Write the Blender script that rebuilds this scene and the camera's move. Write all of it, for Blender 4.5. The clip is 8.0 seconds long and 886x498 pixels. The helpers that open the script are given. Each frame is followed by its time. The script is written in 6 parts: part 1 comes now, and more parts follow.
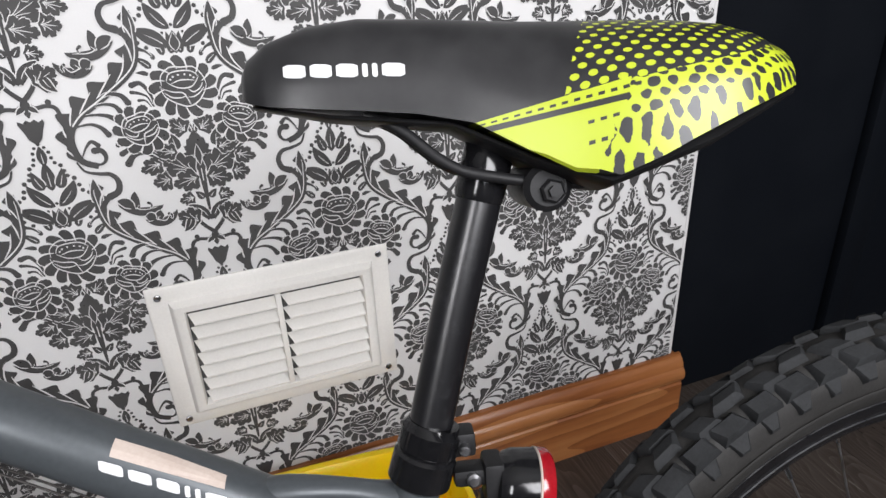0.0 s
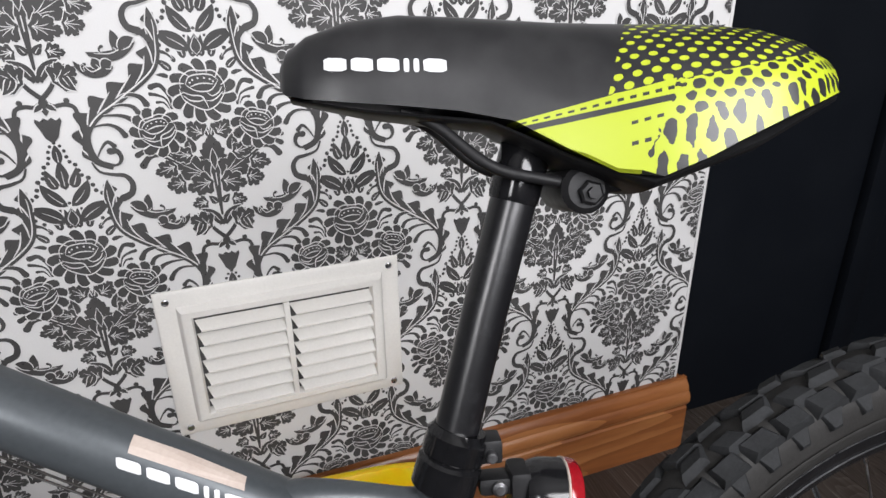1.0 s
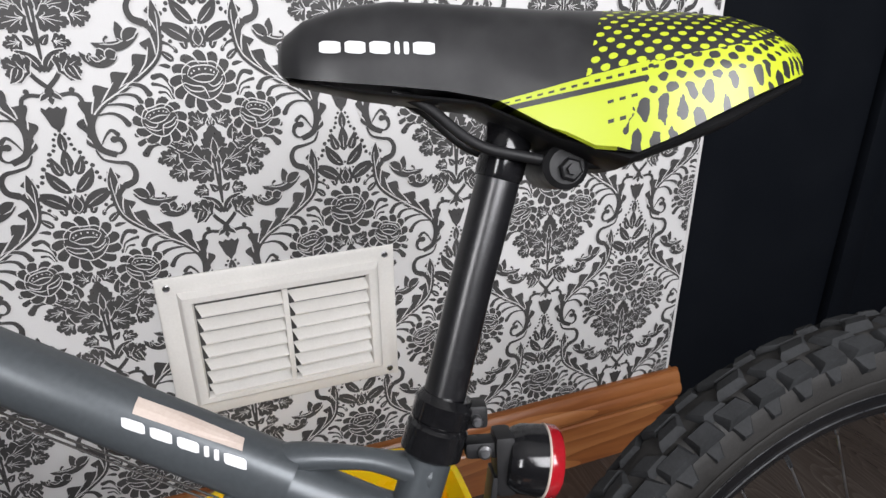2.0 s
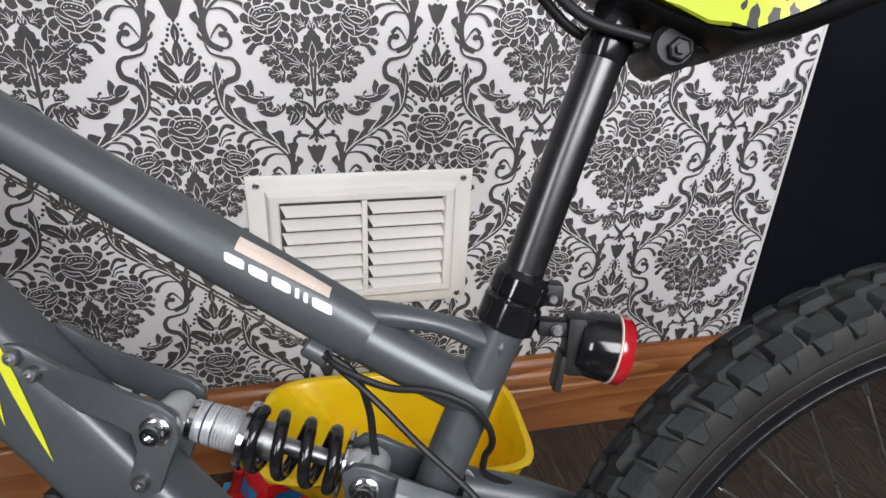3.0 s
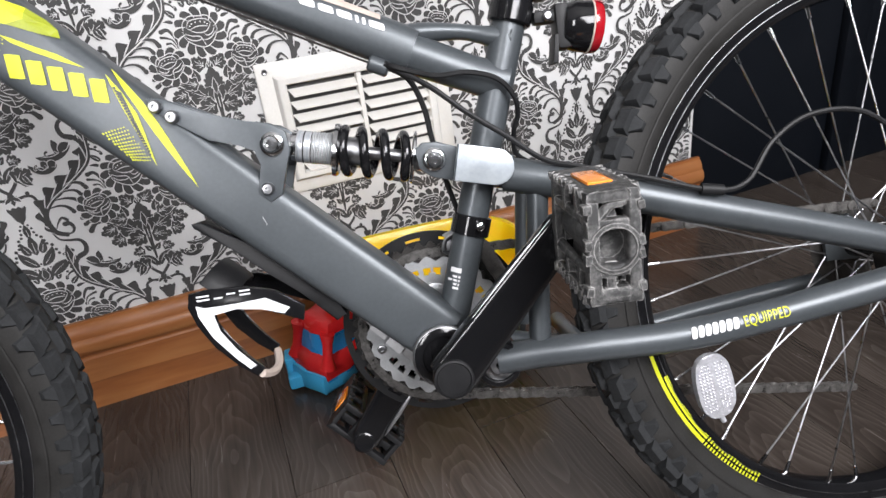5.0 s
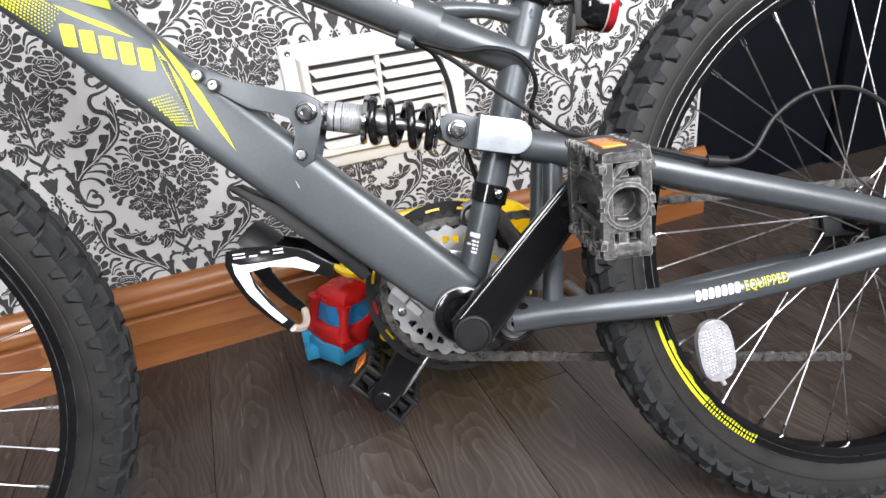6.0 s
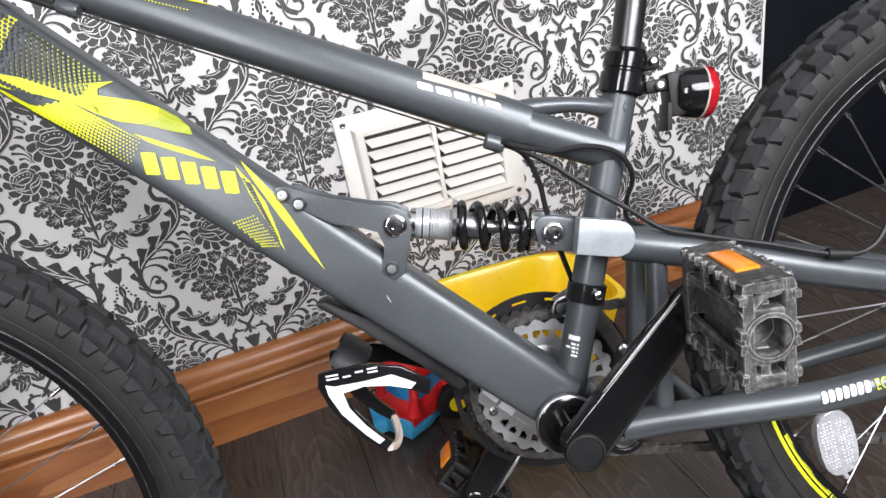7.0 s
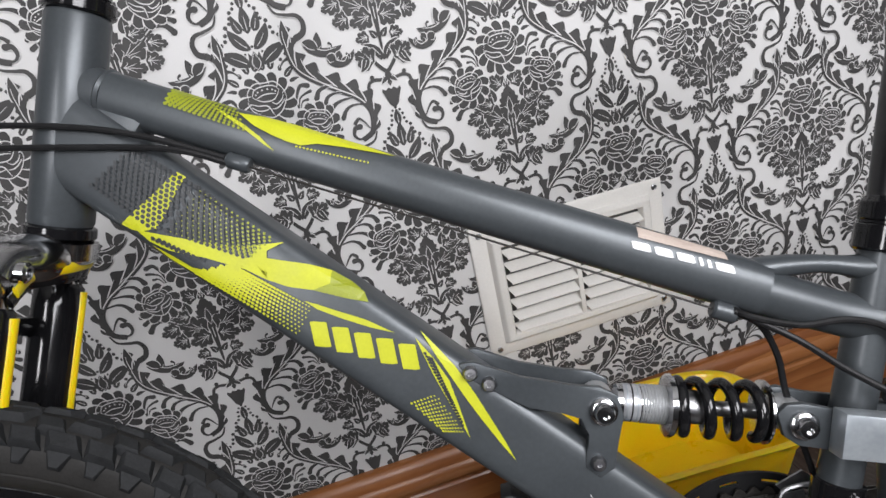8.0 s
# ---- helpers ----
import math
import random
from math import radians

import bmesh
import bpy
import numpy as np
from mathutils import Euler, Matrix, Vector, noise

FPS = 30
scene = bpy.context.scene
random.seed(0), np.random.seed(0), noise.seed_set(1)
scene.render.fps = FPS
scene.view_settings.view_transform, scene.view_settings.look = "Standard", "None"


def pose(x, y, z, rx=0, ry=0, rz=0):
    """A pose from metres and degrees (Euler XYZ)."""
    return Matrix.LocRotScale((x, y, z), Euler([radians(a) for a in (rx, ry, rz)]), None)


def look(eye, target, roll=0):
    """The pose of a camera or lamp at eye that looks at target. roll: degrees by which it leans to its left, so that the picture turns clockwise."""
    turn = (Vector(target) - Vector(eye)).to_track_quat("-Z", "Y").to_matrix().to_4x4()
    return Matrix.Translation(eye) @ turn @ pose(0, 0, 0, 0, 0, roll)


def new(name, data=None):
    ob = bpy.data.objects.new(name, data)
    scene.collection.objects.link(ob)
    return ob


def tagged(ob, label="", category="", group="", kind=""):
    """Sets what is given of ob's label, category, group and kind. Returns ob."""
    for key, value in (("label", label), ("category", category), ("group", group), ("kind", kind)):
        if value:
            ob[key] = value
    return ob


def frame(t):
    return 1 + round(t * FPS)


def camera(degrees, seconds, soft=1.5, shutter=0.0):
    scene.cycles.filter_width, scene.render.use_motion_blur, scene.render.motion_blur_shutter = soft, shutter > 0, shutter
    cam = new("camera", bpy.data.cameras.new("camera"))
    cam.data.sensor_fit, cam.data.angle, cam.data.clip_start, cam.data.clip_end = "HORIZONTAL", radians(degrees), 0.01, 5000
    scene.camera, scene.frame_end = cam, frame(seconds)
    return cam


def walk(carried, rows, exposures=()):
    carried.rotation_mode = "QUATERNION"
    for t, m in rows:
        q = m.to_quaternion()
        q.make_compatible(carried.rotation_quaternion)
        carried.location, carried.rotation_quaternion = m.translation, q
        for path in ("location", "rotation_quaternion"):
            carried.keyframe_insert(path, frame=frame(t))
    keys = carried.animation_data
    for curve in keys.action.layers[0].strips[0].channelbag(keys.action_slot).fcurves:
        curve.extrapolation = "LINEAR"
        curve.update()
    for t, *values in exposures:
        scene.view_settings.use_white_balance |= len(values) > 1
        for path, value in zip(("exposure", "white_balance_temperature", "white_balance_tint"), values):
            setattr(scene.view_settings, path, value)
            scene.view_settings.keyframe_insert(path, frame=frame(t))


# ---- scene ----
cam = camera(70.9, 8.0)
PATH = [
    (0, (-0.0429, -0.8211, 0.9068), (0.5816, 0.8706, 0.0651), -2.65),
    (0.5, (-0.0491, -0.8066, 0.9149), (0.5977, 0.9026, 0.1271), -1.26),
    (1, (-0.0650, -0.8129, 0.8926), (0.5855, 0.8998, 0.1156), -0.81),
    (1.2, (-0.0607, -0.8034, 0.8900), (0.5690, 0.8625, 0.0020), 0.04),
    (2.3, (-0.0696, -0.8509, 0.8775), (0.5876, 0.8724, 0.1301), -0.66),
    (2.5, (-0.0630, -0.8519, 0.8608), (0.5006, 0.8880, 0.0765), 0.27),
    (3, (-0.0932, -0.8702, 0.8323), (0.3508, 0.8612, -0.0424), 2.71),
    (3.5, (-0.1422, -0.9038, 0.7207), (0.3638, 0.8246, -0.1259), -0.97),
    (4, (-0.1856, -0.9872, 0.6911), (0.3484, 0.7225, -0.1760), -7.86),
    (4.5, (-0.2184, -1.0513, 0.6830), (0.3254, 0.6616, -0.1716), -8.42),
    (5, (-0.2387, -1.0890, 0.6696), (0.3204, 0.6099, -0.2029), -7.40),
    (5.2, (-0.2481, -1.1019, 0.6592), (0.3052, 0.5875, -0.2353), -6.90),
    (6.3, (-0.2786, -1.1305, 0.6634), (0.2685, 0.5685, -0.2165), -6.56),
    (6.5, (-0.2806, -1.1181, 0.6745), (0.2437, 0.5758, -0.2289), -7.02),
    (7, (-0.3058, -1.0417, 0.7438), (0.1787, 0.6945, -0.0994), -10.71),
    (7.5, (-0.3407, -0.9541, 0.7930), (0.0882, 0.8492, 0.0691), -12.47),
    (8, (-0.3632, -0.8922, 0.8252), (-0.0358, 0.9574, 0.1679), -12.36),
]
walk(cam, [(t, look(eye, target, roll)) for t, eye, target, roll in PATH],
     exposures=[(0.0, -0.08), (1.0, -0.1), (2.5, -0.04), (3.5, 0.02), (4.5, 0.24), (5.0, 0.43), (6.5, 0.78), (7.0, 0.54), (7.5, -0.04), (8.0, -0.22)])

# ---- world and light ----
world = bpy.data.worlds.new("world")
scene.world = world
world.use_nodes = True
sky = world.node_tree.nodes.new("ShaderNodeTexSky")
sky.sky_type = "NISHITA"
sky.sun_disc = False
sky.sun_elevation, sky.sun_rotation = radians(65), radians(202)
world.node_tree.links.new(sky.outputs[0], world.node_tree.nodes["Background"].inputs[0])
world.node_tree.nodes["Background"].inputs[1].default_value = 0.12


def area_lamp(name, m, sx, sy, watts, colour):
    data = bpy.data.lights.new(name, "AREA")
    data.shape, data.size, data.size_y, data.energy, data.color = "RECTANGLE", sx, sy, watts, colour
    ob = new(name, data)
    ob.matrix_world = m
    return ob


# daylight that enters by the windows behind the camera
area_lamp("window_light", look((0.38, -2.14, 1.70), (0.22, 0, 0.48)), 1.5, 0.95, 80, (0.985, 0.975, 1.0))
area_lamp("corner_window_light", look((-1.66, -2.14, 1.60), (-0.1, -0.3, 0.60)), 0.36, 1.05, 26, (0.985, 0.975, 1.0))
sun = new("sun", bpy.data.lights.new("sun", "SUN"))
sun.data.energy, sun.data.angle, sun.data.color = 2.0, radians(0.6), (1.0, 0.93, 0.82)
sun.matrix_world = look((-0.9, -3.0, 4.0), (-0.2, -1.3, 0.0))

# ---- materials ----


def nodes_of(name):
    m = bpy.data.materials.new(name)
    m.use_nodes = True
    nt = m.node_tree
    return m, nt, nt.nodes["Principled BSDF"], nt.links


def ramp(nt, fac, stops):
    r = nt.nodes.new("ShaderNodeValToRGB")
    el = r.color_ramp.elements
    while len(el) < len(stops):
        el.new(0.5)
    for e, (p, c) in zip(el, stops):
        e.position, e.color = p, (*c, 1)
    nt.links.new(fac, r.inputs[0])
    return r.outputs[0]


def noise_tex(nt, scale, detail=4, rough=0.5, stretch=(1, 1, 1), coords="Object"):
    tc = nt.nodes.new("ShaderNodeTexCoord")
    mp = nt.nodes.new("ShaderNodeMapping")
    mp.inputs["Scale"].default_value = stretch
    nz = nt.nodes.new("ShaderNodeTexNoise")
    nz.inputs["Scale"].default_value, nz.inputs["Detail"].default_value = scale, detail
    nz.inputs["Roughness"].default_value = rough
    nt.links.new(tc.outputs[coords], mp.inputs[0])
    nt.links.new(mp.outputs[0], nz.inputs[0])
    return nz.outputs[0]


def bump(nt, bsdf, height, strength, dist=0.001):
    b = nt.nodes.new("ShaderNodeBump")
    b.inputs["Strength"].default_value, b.inputs["Distance"].default_value = strength, dist
    nt.links.new(height, b.inputs["Height"])
    nt.links.new(b.outputs[0], bsdf.inputs["Normal"])


def mottled(name, dark, light, rough=(0.4, 0.6), metal=0.0, scale=20, fine=300, bump_s=0.1, coat=0.0, stretch=(1, 1, 1), spec=0.5):
    """A plain finish with wear at two scales."""
    m, nt, b, ln = nodes_of(name)
    big = noise_tex(nt, scale, 5, 0.6, stretch)
    small = noise_tex(nt, fine, 3, 0.5, stretch)
    mix = nt.nodes.new("ShaderNodeMath")
    mix.operation = "MULTIPLY_ADD"
    mix.inputs[1].default_value = 0.6
    ln.new(big, mix.inputs[0])
    m2 = nt.nodes.new("ShaderNodeMath")
    m2.operation = "MULTIPLY"
    m2.inputs[1].default_value = 0.4
    ln.new(small, m2.inputs[0])
    ln.new(m2.outputs[0], mix.inputs[2])
    ln.new(ramp(nt, mix.outputs[0], [(0.3, dark), (0.7, light)]), b.inputs["Base Color"])
    rr = nt.nodes.new("ShaderNodeMapRange")
    rr.inputs[1].default_value, rr.inputs[2].default_value = 0.3, 0.7
    rr.inputs[3].default_value, rr.inputs[4].default_value = rough
    ln.new(big, rr.inputs[0])
    ln.new(rr.outputs[0], b.inputs["Roughness"])
    b.inputs["Metallic"].default_value = metal
    b.inputs["Specular IOR Level"].default_value = spec
    b.inputs["Coat Weight"].default_value = coat
    b.inputs["Coat Roughness"].default_value = 0.15
    if bump_s:
        bump(nt, b, small, bump_s, 0.0006)
    return m


frame_grey = mottled("frame_grey", (0.054, 0.061, 0.067), (0.073, 0.082, 0.089), (0.32, 0.44), 0.34, 9, 260, 0.03, 0.06)
plate_grey = mottled("plate_grey", (0.30, 0.33, 0.36), (0.40, 0.43, 0.45), (0.3, 0.45), 0.5, 30, 260, 0.03)
lime = mottled("lime_print", (0.43, 0.45, 0.012), (0.53, 0.55, 0.02), (0.35, 0.5), 0.0, 40, 500, 0.0)
foil_label = mottled("foil_label", (0.28, 0.29, 0.31), (0.52, 0.53, 0.55), (0.25, 0.40), 0.45, 160, 700, 0.05)
lime_dim = mottled("lime_print_dim", (0.22, 0.25, 0.015), (0.30, 0.34, 0.02), (0.35, 0.5), 0.0, 40, 500, 0.0)
white_print = mottled("white_print", (0.56, 0.56, 0.57), (0.68, 0.68, 0.69), (0.35, 0.5), 0.0, 60, 500, 0.0)
dot_print = mottled("dark_dot_print", (0.02, 0.022, 0.024), (0.035, 0.037, 0.04), (0.35, 0.5), 0.0, 60, 500, 0.0)
black_gloss = mottled("black_gloss", (0.004, 0.004, 0.0045), (0.009, 0.009, 0.010), (0.08, 0.17), 0.0, 20, 300, 0.03, 0.0, spec=0.45)
black_plastic = mottled("black_plastic", (0.005, 0.005, 0.0055), (0.012, 0.012, 0.013), (0.40, 0.60), 0.0, 30, 500, 0.15, spec=0.25)
tread_rubber = mottled("tread_rubber", (0.012, 0.0125, 0.013), (0.030, 0.0312, 0.033), (0.60, 0.80), 0.0, 40, 500, 0.35, spec=0.12)
rubber = mottled("tyre_rubber", (0.010, 0.0095, 0.009), (0.024, 0.023, 0.022), (0.5, 0.75), 0.0, 25, 500, 0.3, spec=0.25)
cable_black = mottled("cable_black", (0.006, 0.006, 0.0065), (0.014, 0.014, 0.015), (0.4, 0.55), 0.0, 60, 500, 0.0, spec=0.25)
chrome = mottled("chrome", (0.42, 0.42, 0.43), (0.62, 0.62, 0.63), (0.08, 0.22), 1.0, 60, 500, 0.03)
steel = mottled("steel", (0.22, 0.22, 0.23), (0.40, 0.40, 0.41), (0.25, 0.45), 1.0, 80, 600, 0.05)
dull_steel = mottled("dull_steel", (0.42, 0.43, 0.44), (0.60, 0.61, 0.62), (0.32, 0.48), 0.70, 50, 500, 0.1)
link_steel = mottled("link_steel", (0.06, 0.057, 0.054), (0.24, 0.23, 0.22), (0.25, 0.42), 0.75, 140, 700, 0.2)
chain_steel = mottled("chain_steel", (0.012, 0.011, 0.010), (0.055, 0.050, 0.046), (0.35, 0.6), 0.5, 120, 700, 0.2)
red_lens = mottled("red_lens", (0.20, 0.004, 0.008), (0.30, 0.008, 0.014), (0.1, 0.2), 0.0, 60, 500, 0.0, 0.5)
orange_reflector = mottled("orange_reflector", (0.70, 0.19, 0.01), (0.85, 0.27, 0.02), (0.15, 0.3), 0.0, 150, 700, 0.3, 0.5)
clear_reflector = mottled("clear_reflector", (0.30, 0.30, 0.32), (0.52, 0.52, 0.55), (0.15, 0.3), 0.3, 150, 700, 0.3, 0.5)
toy_yellow = mottled("toy_yellow", (0.80, 0.52, 0.003), (0.87, 0.60, 0.008), (0.25, 0.4), 0.0, 15, 300, 0.03, 0.2)
toy_yellow.node_tree.nodes["Principled BSDF"].inputs["Subsurface Weight"].default_value = 0.35
toy_yellow.node_tree.nodes["Principled BSDF"].inputs["Subsurface Scale"].default_value = 0.02
toy_red = mottled("toy_red", (0.55, 0.012, 0.015), (0.66, 0.02, 0.022), (0.2, 0.3), 0.0, 15, 300, 0.03, 0.2)
toy_blue = mottled("toy_blue", (0.02, 0.22, 0.55), (0.03, 0.30, 0.66), (0.2, 0.35), 0.0, 15, 300, 0.03, 0.2)
toy_sky = mottled("toy_sky", (0.05, 0.40, 0.72), (0.07, 0.48, 0.80), (0.25, 0.4), 0.0, 15, 300, 0.03, 0.2)
toy_navy = mottled("toy_navy", (0.01, 0.05, 0.2), (0.015, 0.07, 0.26), (0.2, 0.35), 0.0, 15, 300, 0.03, 0.2)
paper_cream = mottled("wallpaper_cream", (0.555, 0.548, 0.542), (0.635, 0.628, 0.621), (0.5, 0.7), 0.0, 3, 700, 0.12)
# dark grey that paints the shade seen between the vent's slats
vent_gap_shade = mottled("vent_gap_shade", (0.05, 0.049, 0.047), (0.08, 0.078, 0.075), (0.6, 0.8), 0.0, 8, 300, 0.03)
vent_white = mottled("vent_white", (0.66, 0.64, 0.605), (0.76, 0.74, 0.70), (0.35, 0.5), 0.0, 8, 300, 0.03)
sticker = mottled("paper_sticker", (0.40, 0.325, 0.28), (0.49, 0.415, 0.365), (0.5, 0.7), 0.0, 40, 400, 0.05)
navy_paint = mottled("navy_paint", (0.0015, 0.0023, 0.0042), (0.003, 0.0042, 0.0066), (0.5, 0.65), 0.0, 4, 200, 0.08, spec=0.15)
ceiling_white = mottled("ceiling_white", (0.50, 0.50, 0.495), (0.58, 0.58, 0.575), (0.7, 0.9), 0.0, 3, 120, 0.1)
room_paint = mottled("room_paint", (0.05, 0.054, 0.060), (0.07, 0.074, 0.080), (0.7, 0.9), 0.0, 3, 120, 0.1)


def edge_worn(name, dark, scuff, rough=0.62, relief=0.5, more=0.0):
    """Dark plastic rubbed pale along its edges and in patches."""
    m, nt, b, ln = nodes_of(name)
    bv = nt.nodes.new("ShaderNodeBevel")
    bv.samples = 4
    bv.inputs["Radius"].default_value = 0.0022
    ge = nt.nodes.new("ShaderNodeNewGeometry")
    dp = nt.nodes.new("ShaderNodeVectorMath")
    dp.operation = "DOT_PRODUCT"
    ln.new(bv.outputs[0], dp.inputs[0])
    ln.new(ge.outputs["Normal"], dp.inputs[1])
    edge = nt.nodes.new("ShaderNodeMapRange")
    edge.inputs[1].default_value, edge.inputs[2].default_value, edge.inputs[3].default_value, edge.inputs[4].default_value = 0.99, 0.80, 0.0, 1.0
    ln.new(dp.outputs["Value"], edge.inputs[0])
    grit = noise_tex(nt, 260, 6, 0.7)
    patch = noise_tex(nt, 55, 4, 0.6)
    am = nt.nodes.new("ShaderNodeMath")
    am.operation = "MULTIPLY_ADD"
    am.inputs[1].default_value = 0.30
    ln.new(edge.outputs[0], am.inputs[0])
    gm = nt.nodes.new("ShaderNodeMath")
    gm.operation = "MULTIPLY"
    ln.new(grit, gm.inputs[0])
    ln.new(patch, gm.inputs[1])
    ln.new(gm.outputs[0], am.inputs[2])
    ln.new(ramp(nt, am.outputs[0], [(0.27 - more, dark), (0.46 - more, tuple((p + q) / 3.0 for p, q in zip(dark, scuff))), (0.68 - more, scuff)]), b.inputs["Base Color"])
    b.inputs["Roughness"].default_value = rough
    bump(nt, b, grit, relief, 0.0012)
    return m


scuffed_black = edge_worn("scuffed_black", (0.005, 0.005, 0.006), (0.055, 0.056, 0.06), 0.30, 0.03)
scuffed_black.node_tree.nodes["Principled BSDF"].inputs["Specular IOR Level"].default_value = 0.8
worn_plastic = edge_worn("worn_plastic", (0.022, 0.022, 0.022), (0.36, 0.35, 0.34), 0.6, 0.7, 0.06)


def flock_print():
    m, nt, b, ln = nodes_of("flock_print")
    big = noise_tex(nt, 14, 4)
    ln.new(ramp(nt, big, [(0.3, (0.030, 0.029, 0.029)), (0.7, (0.058, 0.056, 0.055))]), b.inputs["Base Color"])
    b.inputs["Roughness"].default_value = 0.65
    # fine glitter
    v = nt.nodes.new("ShaderNodeTexVoronoi")
    v.inputs["Scale"].default_value = 900
    tc = nt.nodes.new("ShaderNodeTexCoord")
    ln.new(tc.outputs["Object"], v.inputs[0])
    g = ramp(nt, v.outputs["Color"], [(0.88, (0, 0, 0)), (0.95, (1, 1, 1))])
    ln.new(g, b.inputs["Metallic"])
    rr = nt.nodes.new("ShaderNodeMapRange")
    rr.inputs[3].default_value, rr.inputs[4].default_value = 0.65, 0.25
    ln.new(g, rr.inputs[0])
    ln.new(rr.outputs[0], b.inputs["Roughness"])
    return m


flock = flock_print()


def wood(name, dark, mid, light, axis, rough, ring=18.0, coat=0.0):
    """Grain that runs along one axis, with cathedral figure; each board differs."""
    m, nt, b, ln = nodes_of(name)
    tc = nt.nodes.new("ShaderNodeTexCoord")
    oi = nt.nodes.new("ShaderNodeObjectInfo")
    add = nt.nodes.new("ShaderNodeVectorMath")
    add.operation = "MULTIPLY_ADD"
    ln.new(oi.outputs["Random"], add.inputs[0])
    add.inputs[1].default_value = (7.3, 13.1, 5.7)
    ln.new(tc.outputs["Object"], add.inputs[2])
    st = [1.0, 1.0, 1.0]
    st[axis] = 0.11
    mp = nt.nodes.new("ShaderNodeMapping")
    mp.inputs["Scale"].default_value = st
    ln.new(add.outputs[0], mp.inputs[0])
    warp = nt.nodes.new("ShaderNodeTexNoise")
    warp.inputs["Scale"].default_value, warp.inputs["Detail"].default_value = 6.0, 2
    ln.new(mp.outputs[0], warp.inputs[0])
    wmul = nt.nodes.new("ShaderNodeMath")
    wmul.operation = "MULTIPLY"
    wmul.inputs[1].default_value = ring
    ln.new(warp.outputs[0], wmul.inputs[0])
    fr = nt.nodes.new("ShaderNodeMath")
    fr.operation = "FRACT"
    ln.new(wmul.outputs[0], fr.inputs[0])
    fine = nt.nodes.new("ShaderNodeTexNoise")
    fine.inputs["Scale"].default_value, fine.inputs["Detail"].default_value = 110, 5
    ln.new(mp.outputs[0], fine.inputs[0])
    ma = nt.nodes.new("ShaderNodeMath")
    ma.operation = "MULTIPLY_ADD"
    ma.inputs[1].default_value = 0.45
    ln.new(fr.outputs[0], ma.inputs[0])
    mb = nt.nodes.new("ShaderNodeMath")
    mb.operation = "MULTIPLY"
    mb.inputs[1].default_value = 0.6
    ln.new(fine.outputs[0], mb.inputs[0])
    ln.new(mb.outputs[0], ma.inputs[2])
    col = ramp(nt, ma.outputs[0], [(0.22, dark), (0.5, mid), (0.78, light)])
    hv = nt.nodes.new("ShaderNodeHueSaturation")
    vr = nt.nodes.new("ShaderNodeMapRange")
    vr.inputs[3].default_value, vr.inputs[4].default_value = 0.8, 1.2
    ln.new(oi.outputs["Random"], vr.inputs[0])
    ln.new(vr.outputs[0], hv.inputs["Value"])
    ln.new(col, hv.inputs["Color"])
    ln.new(hv.outputs[0], b.inputs["Base Color"])
    rr = nt.nodes.new("ShaderNodeMapRange")
    rr.inputs[3].default_value, rr.inputs[4].default_value = rough
    ln.new(fine.outputs[0], rr.inputs[0])
    ln.new(rr.outputs[0], b.inputs["Roughness"])
    b.inputs["Coat Weight"].default_value = coat
    b.inputs["Coat Roughness"].default_value = 0.2
    bump(nt, b, ma.outputs[0], 0.12, 0.0008)
    return m




